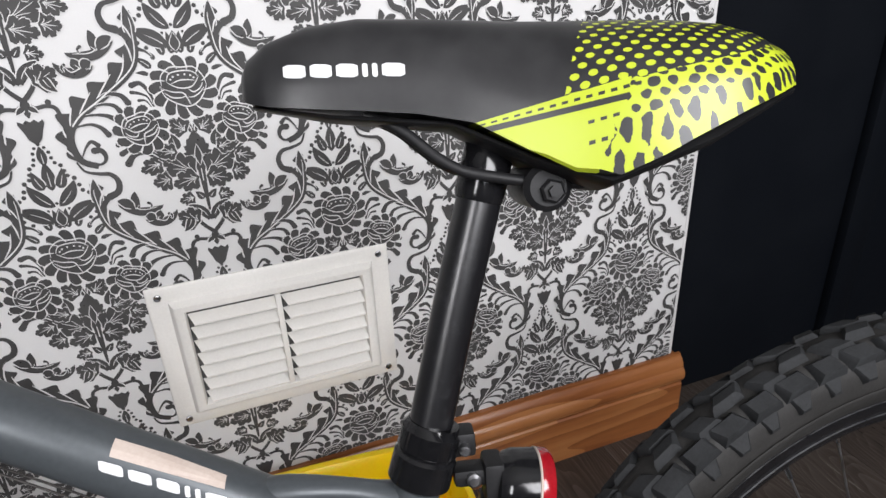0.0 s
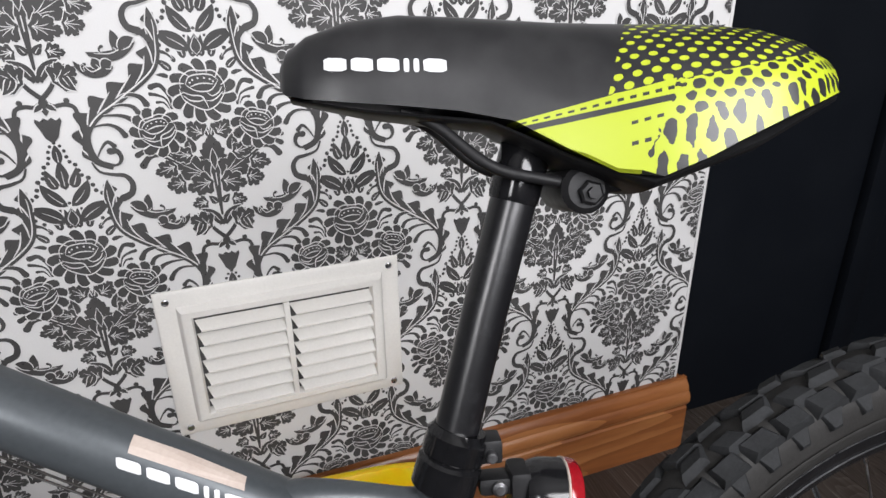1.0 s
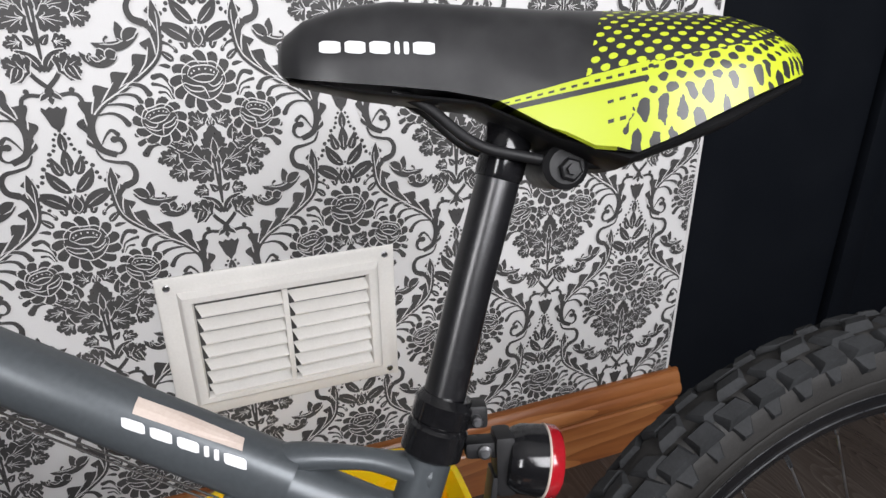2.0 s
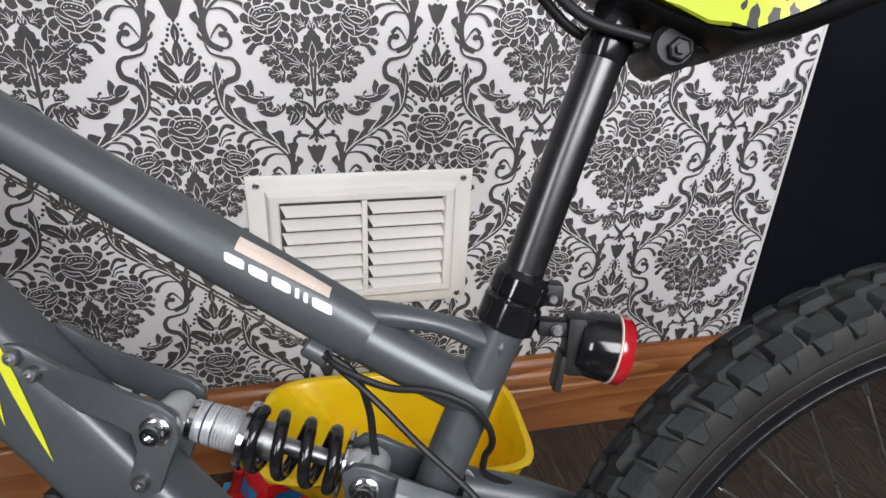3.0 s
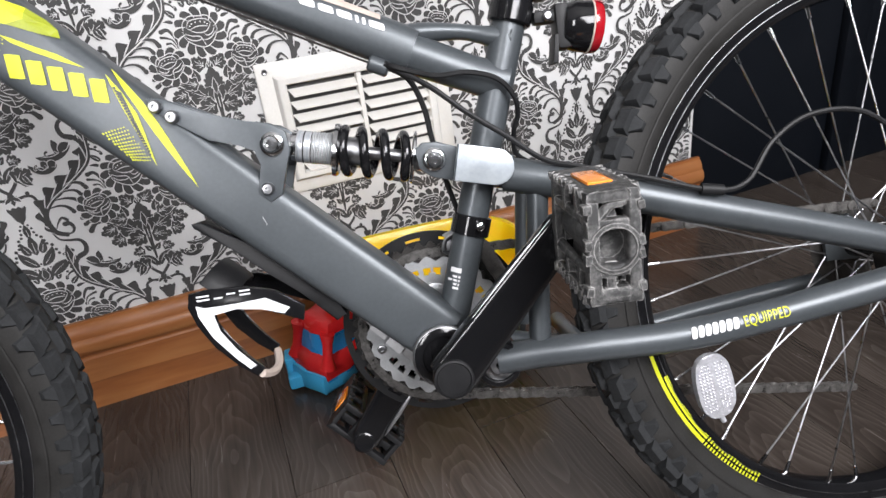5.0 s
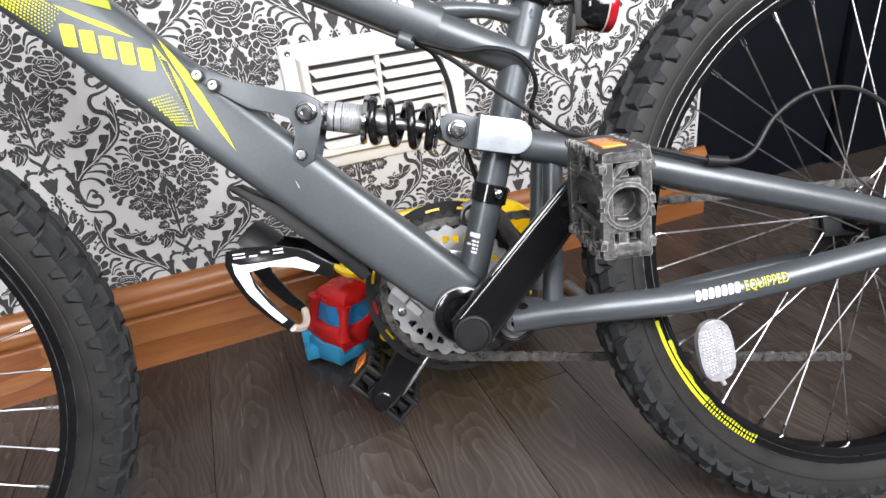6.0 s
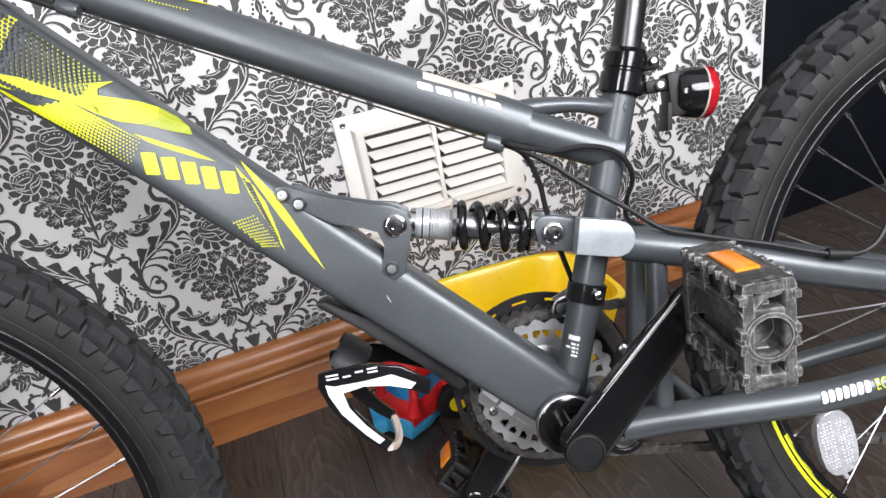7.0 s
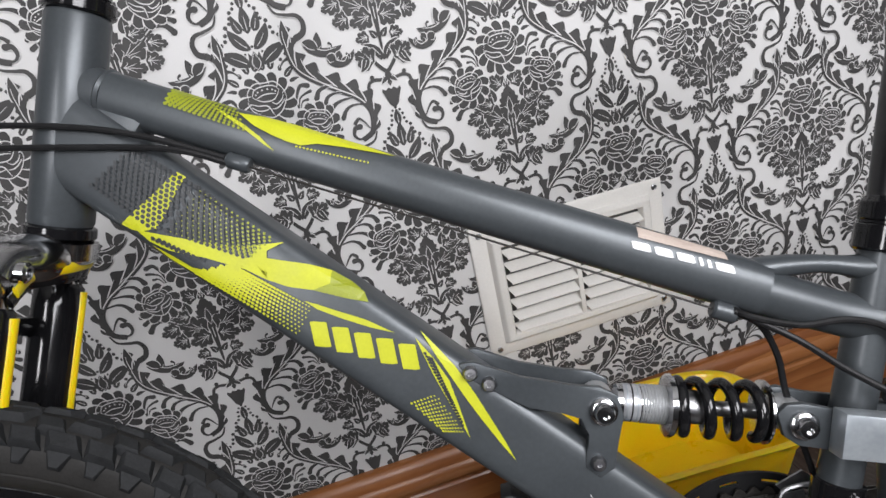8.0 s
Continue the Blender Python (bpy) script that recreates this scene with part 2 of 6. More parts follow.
def laminate_boards():
    """Dark oak print: cathedral arches along each board over fine streaks; each board differs."""
    m, nt, b, ln = nodes_of("dark_laminate")

    def calc(op, a, c=None, d=None):
        n = nt.nodes.new("ShaderNodeMath")
        n.operation = op
        for i, v in enumerate((a, c, d)):
            if isinstance(v, (int, float)):
                n.inputs[i].default_value = v
            elif v is not None:
                ln.new(v, n.inputs[i])
        return n.outputs[0]
    tc = nt.nodes.new("ShaderNodeTexCoord")
    oi = nt.nodes.new("ShaderNodeObjectInfo")
    add = nt.nodes.new("ShaderNodeVectorMath")
    add.operation = "MULTIPLY_ADD"
    ln.new(oi.outputs["Random"], add.inputs[0])
    add.inputs[1].default_value = (3.1, 17.3, 0.0)
    ln.new(tc.outputs["Object"], add.inputs[2])

    def grain(scale, detail, stretch):
        mp = nt.nodes.new("ShaderNodeMapping")
        mp.inputs["Scale"].default_value = stretch
        ln.new(add.outputs[0], mp.inputs[0])
        nz = nt.nodes.new("ShaderNodeTexNoise")
        nz.inputs["Scale"].default_value, nz.inputs["Detail"].default_value = scale, detail
        ln.new(mp.outputs[0], nz.inputs[0])
        return nz.outputs[0]
    warp = grain(5.0, 3, (1.0, 0.45, 1.0))
    streak = grain(150.0, 4, (1.0, 0.05, 1.0))
    cloud = grain(7.0, 3, (1.0, 0.3, 1.0))
    sp = nt.nodes.new("ShaderNodeSeparateXYZ")
    ln.new(tc.outputs["Object"], sp.inputs[0])
    mid = calc("MULTIPLY_ADD", oi.outputs["Random"], 0.07, 0.035)
    dx = calc("SUBTRACT", sp.outputs[0], mid)
    arch = calc("MULTIPLY", calc("MULTIPLY", dx, dx), 34.0)
    run = calc("MULTIPLY_ADD", sp.outputs[1], 0.34, arch)
    level = calc("MULTIPLY", calc("MULTIPLY_ADD", warp, 0.55, run), 34.0)
    saw = calc("FRACT", level)
    line = calc("POWER", saw, 2.2)
    tone = calc("ADD", calc("MULTIPLY", line, 0.17), calc("ADD", calc("MULTIPLY", streak, 0.42), calc("MULTIPLY", cloud, 0.42)))
    col = ramp(nt, tone, [(0.24, (0.023, 0.0172, 0.0145)), (0.48, (0.044, 0.0350, 0.0296)), (0.80, (0.088, 0.075, 0.065))])
    hv = nt.nodes.new("ShaderNodeHueSaturation")
    vr = nt.nodes.new("ShaderNodeMapRange")
    vr.inputs[3].default_value, vr.inputs[4].default_value = 0.82, 1.18
    ln.new(oi.outputs["Random"], vr.inputs[0])
    ln.new(vr.outputs[0], hv.inputs["Value"])
    ln.new(col, hv.inputs["Color"])
    ln.new(hv.outputs[0], b.inputs["Base Color"])
    rr = nt.nodes.new("ShaderNodeMapRange")
    rr.inputs[3].default_value, rr.inputs[4].default_value = 0.15, 0.33
    ln.new(streak, rr.inputs[0])
    ln.new(rr.outputs[0], b.inputs["Roughness"])
    bump(nt, b, tone, 0.10, 0.0006)
    return m


laminate = laminate_boards()
pine = wood("varnished_pine", (0.175, 0.056, 0.016), (0.255, 0.090, 0.027), (0.32, 0.130, 0.043), 0, (0.25, 0.42), 9.0, 0.25)

# ---- mesh helpers ----


def part(name, bm, material, parent, label="", smooth=True):
    me = bpy.data.meshes.new(name)
    bmesh.ops.recalc_face_normals(bm, faces=bm.faces)
    bm.to_mesh(me)
    bm.free()
    me.materials.append(material)
    if smooth:
        me.shade_smooth()
        me.set_sharp_from_angle(angle=radians(38))
    ob = new(name, me)
    if parent:
        ob.parent = parent
    if label:
        ob["label"] = label
    return ob


def thing(name, m, label, category, group=""):
    e = new(name)
    e.empty_display_size = 0.05
    e.matrix_world = m
    return tagged(e, label, category, group)


def add_tube(bm, pts, radii, seg=14, flat=1.0, side=None, caps=True):
    """A round or oval tube along pts. flat: the radius across side over the other one."""
    pts = [Vector(p) for p in pts]
    if not isinstance(radii, (list, tuple)):
        radii = [radii] * len(pts)
    rings, prev = [], None
    for i, p in enumerate(pts):
        t = (pts[min(i + 1, len(pts) - 1)] - pts[max(i - 1, 0)]).normalized()
        ref = Vector(side) if side else (prev or (Vector((0, 1, 0)) if abs(t.y) < 0.9 else Vector((1, 0, 0))))
        a = (ref - t * ref.dot(t)).normalized()
        c = t.cross(a)
        if not side:
            prev = a
        rings.append([bm.verts.new(p + (a * math.cos(k) * flat + c * math.sin(k)) * radii[i]) for k in (2 * math.pi * j / seg for j in range(seg))])
    for r0, r1 in zip(rings, rings[1:]):
        for j in range(seg):
            bm.faces.new((r0[j], r0[(j + 1) % seg], r1[(j + 1) % seg], r1[j]))
    if caps:
        bm.faces.new(rings[0][::-1])
        bm.faces.new(rings[-1])
    return bm


def tube(pts, radii, seg=14, flat=1.0, side=None):
    return add_tube(bmesh.new(), pts, radii, seg, flat, side)


def smooth_path(pts, n=8):
    """A curve through pts."""
    pts = [Vector(p) for p in pts]
    out = []
    for i in range(len(pts) - 1):
        p0, p1, p2, p3 = pts[max(i - 1, 0)], pts[i], pts[i + 1], pts[min(i + 2, len(pts) - 1)]
        for k in range(n):
            t = k / n
            out.append(0.5 * ((2 * p1) + (p2 - p0) * t + (2 * p0 - 5 * p1 + 4 * p2 - p3) * t * t + (3 * p1 - p0 - 3 * p2 + p3) * t ** 3))
    out.append(pts[-1])
    return out


def add_lathe(bm, profile, centre, axis=(0, 1, 0), seg=32, closed=False):
    """Turns a profile of (along, radius) round the axis through centre."""
    ax = Vector(axis).normalized()
    a = ax.orthogonal().normalized()
    c = ax.cross(a)
    centre = Vector(centre)
    rings = []
    for s, r in profile:
        rings.append([bm.verts.new(centre + ax * s + (a * math.cos(k) + c * math.sin(k)) * max(r, 1e-5)) for k in (2 * math.pi * j / seg for j in range(seg))])
    pairs = list(zip(rings, rings[1:])) + ([(rings[-1], rings[0])] if closed else [])
    for r0, r1 in pairs:
        for j in range(seg):
            bm.faces.new((r0[j], r0[(j + 1) % seg], r1[(j + 1) % seg], r1[j]))
    if not closed:
        bm.faces.new(rings[0][::-1])
        bm.faces.new(rings[-1])
    return bm


def lathe(profile, centre, axis=(0, 1, 0), seg=32, closed=False):
    return add_lathe(bmesh.new(), profile, centre, axis, seg, closed)


def add_plate(bm, outline, y0, y1, bev=0.0):
    """A flat plate: an outline of (x, z), from y0 to y1."""
    lo = [bm.verts.new((x, y0, z)) for x, z in outline]
    hi = [bm.verts.new((x, y1, z)) for x, z in outline]
    n = len(outline)
    faces = [bm.faces.new(lo), bm.faces.new(hi[::-1])]
    for i in range(n):
        faces.append(bm.faces.new((lo[i], hi[i], hi[(i + 1) % n], lo[(i + 1) % n])))
    if bev:
        edges = {e for f in faces[:2] for e in f.edges}
        bmesh.ops.bevel(bm, geom=list(edges), offset=bev, segments=2, affect="EDGES", profile=0.6)
    return bm


def plate(outline, y0, y1, bev=0.0):
    return add_plate(bmesh.new(), outline, y0, y1, bev)


def add_box(bm, lo, hi, bev=0.0, m=None):
    vs = bmesh.ops.create_cube(bm, size=1.0)["verts"]
    for v in vs:
        v.co = Vector([(a + b) / 2 + c * (b - a) for a, b, c in zip(lo, hi, v.co)])
    if bev:
        edges = list({e for v in vs for e in v.link_edges})
        r = bmesh.ops.bevel(bm, geom=edges, offset=bev, segments=2, affect="EDGES", profile=0.6)
        vs = list({v for f in r["faces"] for v in f.verts} | {v for v in vs if v.is_valid})
    if m:
        bmesh.ops.transform(bm, matrix=m, verts=vs)
    return bm


def box(lo, hi, bev=0.0, m=None):
    return add_box(bmesh.new(), lo, hi, bev, m)


def pill(cx, cz, length, height, angle=0.0, round_left=True, n=8):
    """The outline of a plate with round ends."""
    r = height / 2
    pts = []
    for k in range(n + 1):
        t = -math.pi / 2 + math.pi * k / n
        pts.append((length / 2 - r + r * math.cos(t), r * math.sin(t)))
    if round_left:
        for k in range(n + 1):
            t = math.pi / 2 + math.pi * k / n
            pts.append((-length / 2 + r + r * math.cos(t), r * math.sin(t)))
    else:
        pts += [(-length / 2, r), (-length / 2, -r)]
    c, s = math.cos(radians(angle)), math.sin(radians(angle))
    return [(cx + c * x - s * z, cz + s * x + c * z) for x, z in pts]


# ---- the room ----
WALL_END, WALL_START, HIGH = 0.733, -2.4, 2.4
FRONT, RIGHT = -2.2, 2.0


def slab(name, lo, hi, material, label):
    ob = part(name, box(lo, hi), material, None, smooth=False)
    return tagged(ob, label, kind="structure")


wall_north = slab("wall_north", (WALL_START, 0.0, -0.02), (WALL_END, 0.16, HIGH), paper_cream, "cream wall papered with a charcoal damask print")
slab("wall_west", (WALL_START - 0.12, FRONT - 0.12, -0.02), (WALL_START, 0.16, HIGH), room_paint, "plain dark painted wall that closes the room")
slab("wall_east", (RIGHT, FRONT - 0.12, -0.02), (RIGHT + 0.12, 0.3, HIGH), room_paint, "plain dark painted wall that closes the room")
WX0, WX1, WZ0, WZ1 = -0.45, 1.25, 1.15, 2.25
VX0, VX1, VZ0, VZ1 = -1.90, -1.42, 1.05, 2.15
sw = bmesh.new()
add_box(sw, (WALL_START, FRONT - 0.12, -0.02), (VX0, FRONT, HIGH))
add_box(sw, (VX0, FRONT - 0.12, -0.02), (VX1, FRONT, VZ0))
add_box(sw, (VX0, FRONT - 0.12, VZ1), (VX1, FRONT, HIGH))
add_box(sw, (VX1, FRONT - 0.12, -0.02), (WX0, FRONT, HIGH))
add_box(sw, (WX1, FRONT - 0.12, -0.02), (RIGHT, FRONT, HIGH))
add_box(sw, (WX0, FRONT - 0.12, -0.02), (WX1, FRONT, WZ0))
add_box(sw, (WX0, FRONT - 0.12, WZ1), (WX1, FRONT, HIGH))
tagged(part("wall_south", sw, room_paint, None, smooth=False), "plain dark painted wall with a window opening", kind="structure")
slab("ceiling", (WALL_START - 0.12, FRONT - 0.12, HIGH), (RIGHT + 0.12, 0.3, HIGH + 0.1), ceiling_white, "plain white ceiling")


def window_frame(name, m, wide, z0, z1):
    """A frame as wide as its opening, built along x and set by m."""
    wf = bmesh.new()
    for lo, hi in (((0, -0.1, z0), (0.05, -0.03, z1)), ((wide - 0.05, -0.1, z0), (wide, -0.03, z1)), ((0.05, -0.1, z0), (wide - 0.05, -0.03, z0 + 0.05)), ((0.05, -0.1, z1 - 0.05), (wide - 0.05, -0.03, z1))):
        add_box(wf, lo, hi, 0.004)
    bmesh.ops.transform(wf, matrix=m, verts=wf.verts)
    tagged(part(name, wf, vent_white, None), "white window frame that lets daylight in", kind="structure")


window_frame("window_1", pose(WX0, FRONT, 0), WX1 - WX0, WZ0, WZ1)
window_frame("window_2", pose(VX0, FRONT, 0), VX1 - VX0, VZ0, VZ1)

# dark recess beside the end of the papered wall
navy = slab("wall_navy", (WALL_END, 0.07, -0.02), (RIGHT, 0.19, HIGH), navy_paint, "dark navy painted wall in a recess")
nt_ = bmesh.new()
add_box(nt_, (1.24, 0.045, 0.0), (1.31, 0.07, 2.1), 0.006)
add_box(nt_, (1.31, 0.056, 0.0), (1.325, 0.07, 2.1), 0.004)
tagged(part("trim_navy", nt_, navy_paint, None), "dark navy upright door casing on the recess wall", kind="structure")
bead = bmesh.new()
add_box(bead, (WALL_END, -0.001, 0.165), (WALL_END + 0.007, 0.068, HIGH), 0.002)
tagged(part("trim_corner", bead, paper_cream, None), "thin pale corner bead at the end of the papered wall", kind="structure")

# skirting with a moulded top
SK = [(0.0, 0.0), (-0.021, 0.0), (-0.021, 0.098), (-0.0185, 0.101), (-0.0185, 0.105), (-0.0235, 0.110), (-0.0265, 0.118), (-0.0265, 0.126),
      (-0.0240, 0.134), (-0.0195, 0.138), (-0.0190, 0.142), (-0.0165, 0.150), (-0.0120, 0.157), (-0.0085, 0.160), (-0.0080, 0.165), (0.0, 0.165)]
sk = bmesh.new()
rows_ = []
for x in (WALL_START, WALL_END + 0.026):
    rows_.append([sk.verts.new((x, y, z)) for y, z in SK])
for i in range(len(SK) - 1):
    sk.faces.new((rows_[0][i], rows_[0][i + 1], rows_[1][i + 1], rows_[1][i]))
sk.faces.new((rows_[0][-1], rows_[0][0], rows_[1][0], rows_[1][-1]))
sk.faces.new(rows_[0])
sk.faces.new(rows_[1][::-1])
tagged(part("baseboard", sk, pine, None), "varnished orange pine skirting board with a moulded top", kind="structure")
skr = box((WALL_END, 0.0, 0.0), (WALL_END + 0.024, 0.069, 0.160), 0.004)
tagged(part("baseboard_return", skr, pine, None), "varnished pine skirting return at the wall end", kind="structure")

# louvred wall vent
VX, VZ, VW, VH = 0.003, 0.4145, 0.334, 0.227


def wall_vent():
    v = thing("wall_vent", pose(VX, 0.0, VZ, 0, 0, 0.4), "white plastic louvred vent screwed to the papered wall", "vent")
    fr = bmesh.new()
    ow, oh, iw, ih = VW / 2, VH / 2, VW / 2 - 0.043, VH / 2 - 0.036
    loops = []
    for w, h, y in ((ow, oh, -0.0005), (ow, oh, -0.004), (ow - 0.003, oh - 0.003, -0.006), (ow - 0.026, oh - 0.022, -0.0075), (ow - 0.030, oh - 0.026, -0.017),
                    (ow - 0.033, oh - 0.028, -0.019), (iw, ih, -0.019), (iw - 0.002, ih - 0.002, -0.016), (iw - 0.002, ih - 0.002, -0.001)):
        loops.append([fr.verts.new((sx * w, y, sz * h)) for sx, sz in ((-1, -1), (1, -1), (1, 1), (-1, 1))])
    for a, b in zip(loops, loops[1:]):
        for j in range(4):
            fr.faces.new((a[j], a[(j + 1) % 4], b[(j + 1) % 4], b[j]))
    part("vent_frame", fr, vent_white, v)
    # added sheet whose dark colour stands for the shade behind the louvres
    part("shade_backing", box((-iw - 0.002, -0.003, -ih - 0.002), (iw + 0.002, -0.0008, ih + 0.002)), vent_gap_shade, v, "dark sheet painted as the shade behind the louvres")
    n = 7
    pitch = 2 * (ih - 0.002) / n
    for side in (-1, 1):
        x0, x1 = (0.004, iw - 0.002) if side > 0 else (-iw + 0.002, -0.004)
        for i in range(n):
            z = -ih + 0.002 + pitch * (i + 0.5)
            sl = bmesh.new()
            prof = [(-0.0190, -pitch * 0.50), (-0.0192, -pitch * 0.38), (-0.0180, -pitch * 0.33), (-0.0032, pitch * 0.08), (-0.0032, pitch * 0.00), (-0.0176, -pitch * 0.42)]
            ends = [[sl.verts.new((x + (0.0075 if y < -0.01 else 0.001), y, z + dz)) for y, dz in prof] for x in (x0,)]
            ends.append([sl.verts.new((x1, y, z + dz)) for y, dz in prof])
            for k in range(6):
                sl.faces.new((ends[0][k], ends[0][(k + 1) % 6], ends[1][(k + 1) % 6], ends[1][k]))
            sl.faces.new(ends[0])
            sl.faces.new(ends[1][::-1])
            part("slat", sl, vent_white, v, smooth=False)
    part("mullion", box((-0.004, -0.0195, -ih + 0.002), (0.004, -0.003, ih - 0.002), 0.001), vent_white, v)
    for sx in (-1, 1):
        for sz in (-1, 1):
            s = lathe([(0.0, 0.0048), (-0.0015, 0.0048), (-0.0022, 0.0036), (-0.0016, 0.0018), (-0.0016, 0.0)], (sx * (ow - 0.015), -0.0072, sz * (oh - 0.013)), (0, 1, 0), 14)
            part("screw", s, steel, v)


wall_vent()

# ---- damask print ----
dark_polys, pale_polys = [], []
MM = 0.001


def bez(p0, p1, p2, p3, n=14):
    out = []
    for i in range(n + 1):
        t = i / n
        a, b, c, d = (1 - t) ** 3, 3 * t * (1 - t) ** 2, 3 * t * t * (1 - t), t ** 3
        out.append((a * p0[0] + b * p1[0] + c * p2[0] + d * p3[0], a * p0[1] + b * p1[1] + c * p2[1] + d * p3[1]))
    return out


def through_points(pts, n=6):
    """A curve through points of the plane, in millimetres."""
    return [(q.x, q.z) for q in smooth_path([(x, 0, z) for x, z in pts], n)]


layer = [0]


def lay(poly, dest, mirror):
    """Adds an outline, in millimetres, in the present layer of print."""
    dest.append((layer[0], [(x * MM, z * MM) for x, z in poly]))
    if mirror:
        dest.append((layer[0] + 1, [(-x * MM, z * MM) for x, z in poly[::-1]]))


def ribbon(path, width, dest, mirror=True):
    """A strip along a path; width(t) is its half width, or that of its two sides."""
    n = len(path) - 1
    layer[0] += 2
    left, right = [], []
    for i, (x, z) in enumerate(path):
        x0, z0 = path[max(i - 1, 0)]
        x1, z1 = path[min(i + 1, n)]
        dx, dz = x1 - x0, z1 - z0
        q = math.hypot(dx, dz) or 1
        w = width(i / n)
        wl, wr = w if isinstance(w, tuple) else (w, w)
        left.append((x - dz / q * wl, z + dx / q * wl))
        right.append((x + dz / q * wr, z - dx / q * wr))
    for i in range(n):
        lay([left[i], left[i + 1], right[i + 1], right[i]], dest, mirror)


def bead(x, z, r, dest=None, mirror=True, n=10):
    layer[0] += 2
    lay([(x + r * math.cos(2 * math.pi * k / n), z + r * math.sin(2 * math.pi * k / n)) for k in range(n)], dark_polys if dest is None else dest, mirror)


def line(pts, w=0.55, mirror=True):
    """A fine cream line that thins to its ends."""
    ribbon(through_points(pts, 5), lambda t: w * (0.35 + 0.65 * math.sin(math.pi * t)), pale_polys, mirror)


def petal(x0, z0, x1, z1, w, bend=0.0, mirror=True, vein=True, fat=0.62):
    """A pointed leaf from foot to tip, parted from what lies under it by a cream edge."""
    mx, mz = (x0 + x1) / 2 - (z1 - z0) * bend, (z0 + z1) / 2 + (x1 - x0) * bend
    path = bez((x0, z0), (x0 + (mx - x0) * 0.7, z0 + (mz - z0) * 0.7), (x1 + (mx - x1) * 0.7, z1 + (mz - z1) * 0.7), (x1, z1))
    w = w * 0.93 if w > 5 else w
    ribbon(path, lambda t: 1.25 + w * math.sin(math.pi * t ** fat) ** 0.8 if t > 0.12 else 0.0, pale_polys, mirror)
    ribbon(path, lambda t: w * math.sin(math.pi * t ** fat) ** 0.8, dark_polys, mirror)
    if vein:
        ribbon(path[2:-5], lambda t: 0.5 * (1 - 0.6 * t), pale_polys, mirror)


def comma(pts, w, ball=1.0, mirror=True):
    """A stroke that swells into a ball at its end."""
    path = through_points(pts, 6)
    ribbon(path, lambda t: 0.7 + w * (0.22 + 0.78 * t) if t > 0.15 else 0.0, pale_polys, mirror)
    ribbon(path, lambda t: w * (0.22 + 0.78 * t), dark_polys, mirror)
    bead(*path[-1], w * 1.05 * ball, None, mirror)


def vine_leaf(x, z, angle, length, width, mirror=True):
    """A toothed leaf of five lobes with cream veins; it points along angle from its foot."""
    ca, sa = math.cos(radians(angle)), math.sin(radians(angle))
    put = lambda a, b: (x + a * ca - b * sa, z + a * sa + b * ca)
    layer[0] += 2
    lobes = ((0.0, 1.0), (38.0, 0.80), (82.0, 0.62))
    tips = [(-t, r) for t, r in lobes[:0:-1]] + list(lobes)
    out = [put(0, 0)]
    out += [put(length * 0.08, -width * 0.18)]
    for i, (t, r) in enumerate(tips):
        for dt, q in ((-20, 0.84), (-15, 0.97), (-10, 0.93), (-4, 1.03), (4, 1.06), (10, 0.95), (15, 0.98), (20, 0.86)):
            a = radians(t + dt)
            out.append(put(length * 0.22 + length * 0.78 * r * q * math.cos(a), width * 0.92 * r * q * math.sin(a)))
    out += [put(length * 0.08, width * 0.18)]
    mx, mz = sum(p[0] for p in out) / len(out), sum(p[1] for p in out) / len(out)
    rim = []
    for px, pz in out:
        q = math.hypot(px - mx, pz - mz) or 1.0
        rim.append((px + (px - mx) / q * 1.0, pz + (pz - mz) / q * 1.0))
    lay(rim, pale_polys, mirror)
    layer[0] += 2
    lay(out, dark_polys, mirror)
    for t, r in tips:
        a = radians(t)
        line([put(length * 0.12, 0), put(length * 0.24 + length * 0.20 * math.cos(a), width * 0.16 * math.sin(a)), put(length * 0.22 + length * 0.60 * r * math.cos(a), width * 0.46 * r * math.sin(a))], 0.42, mirror)


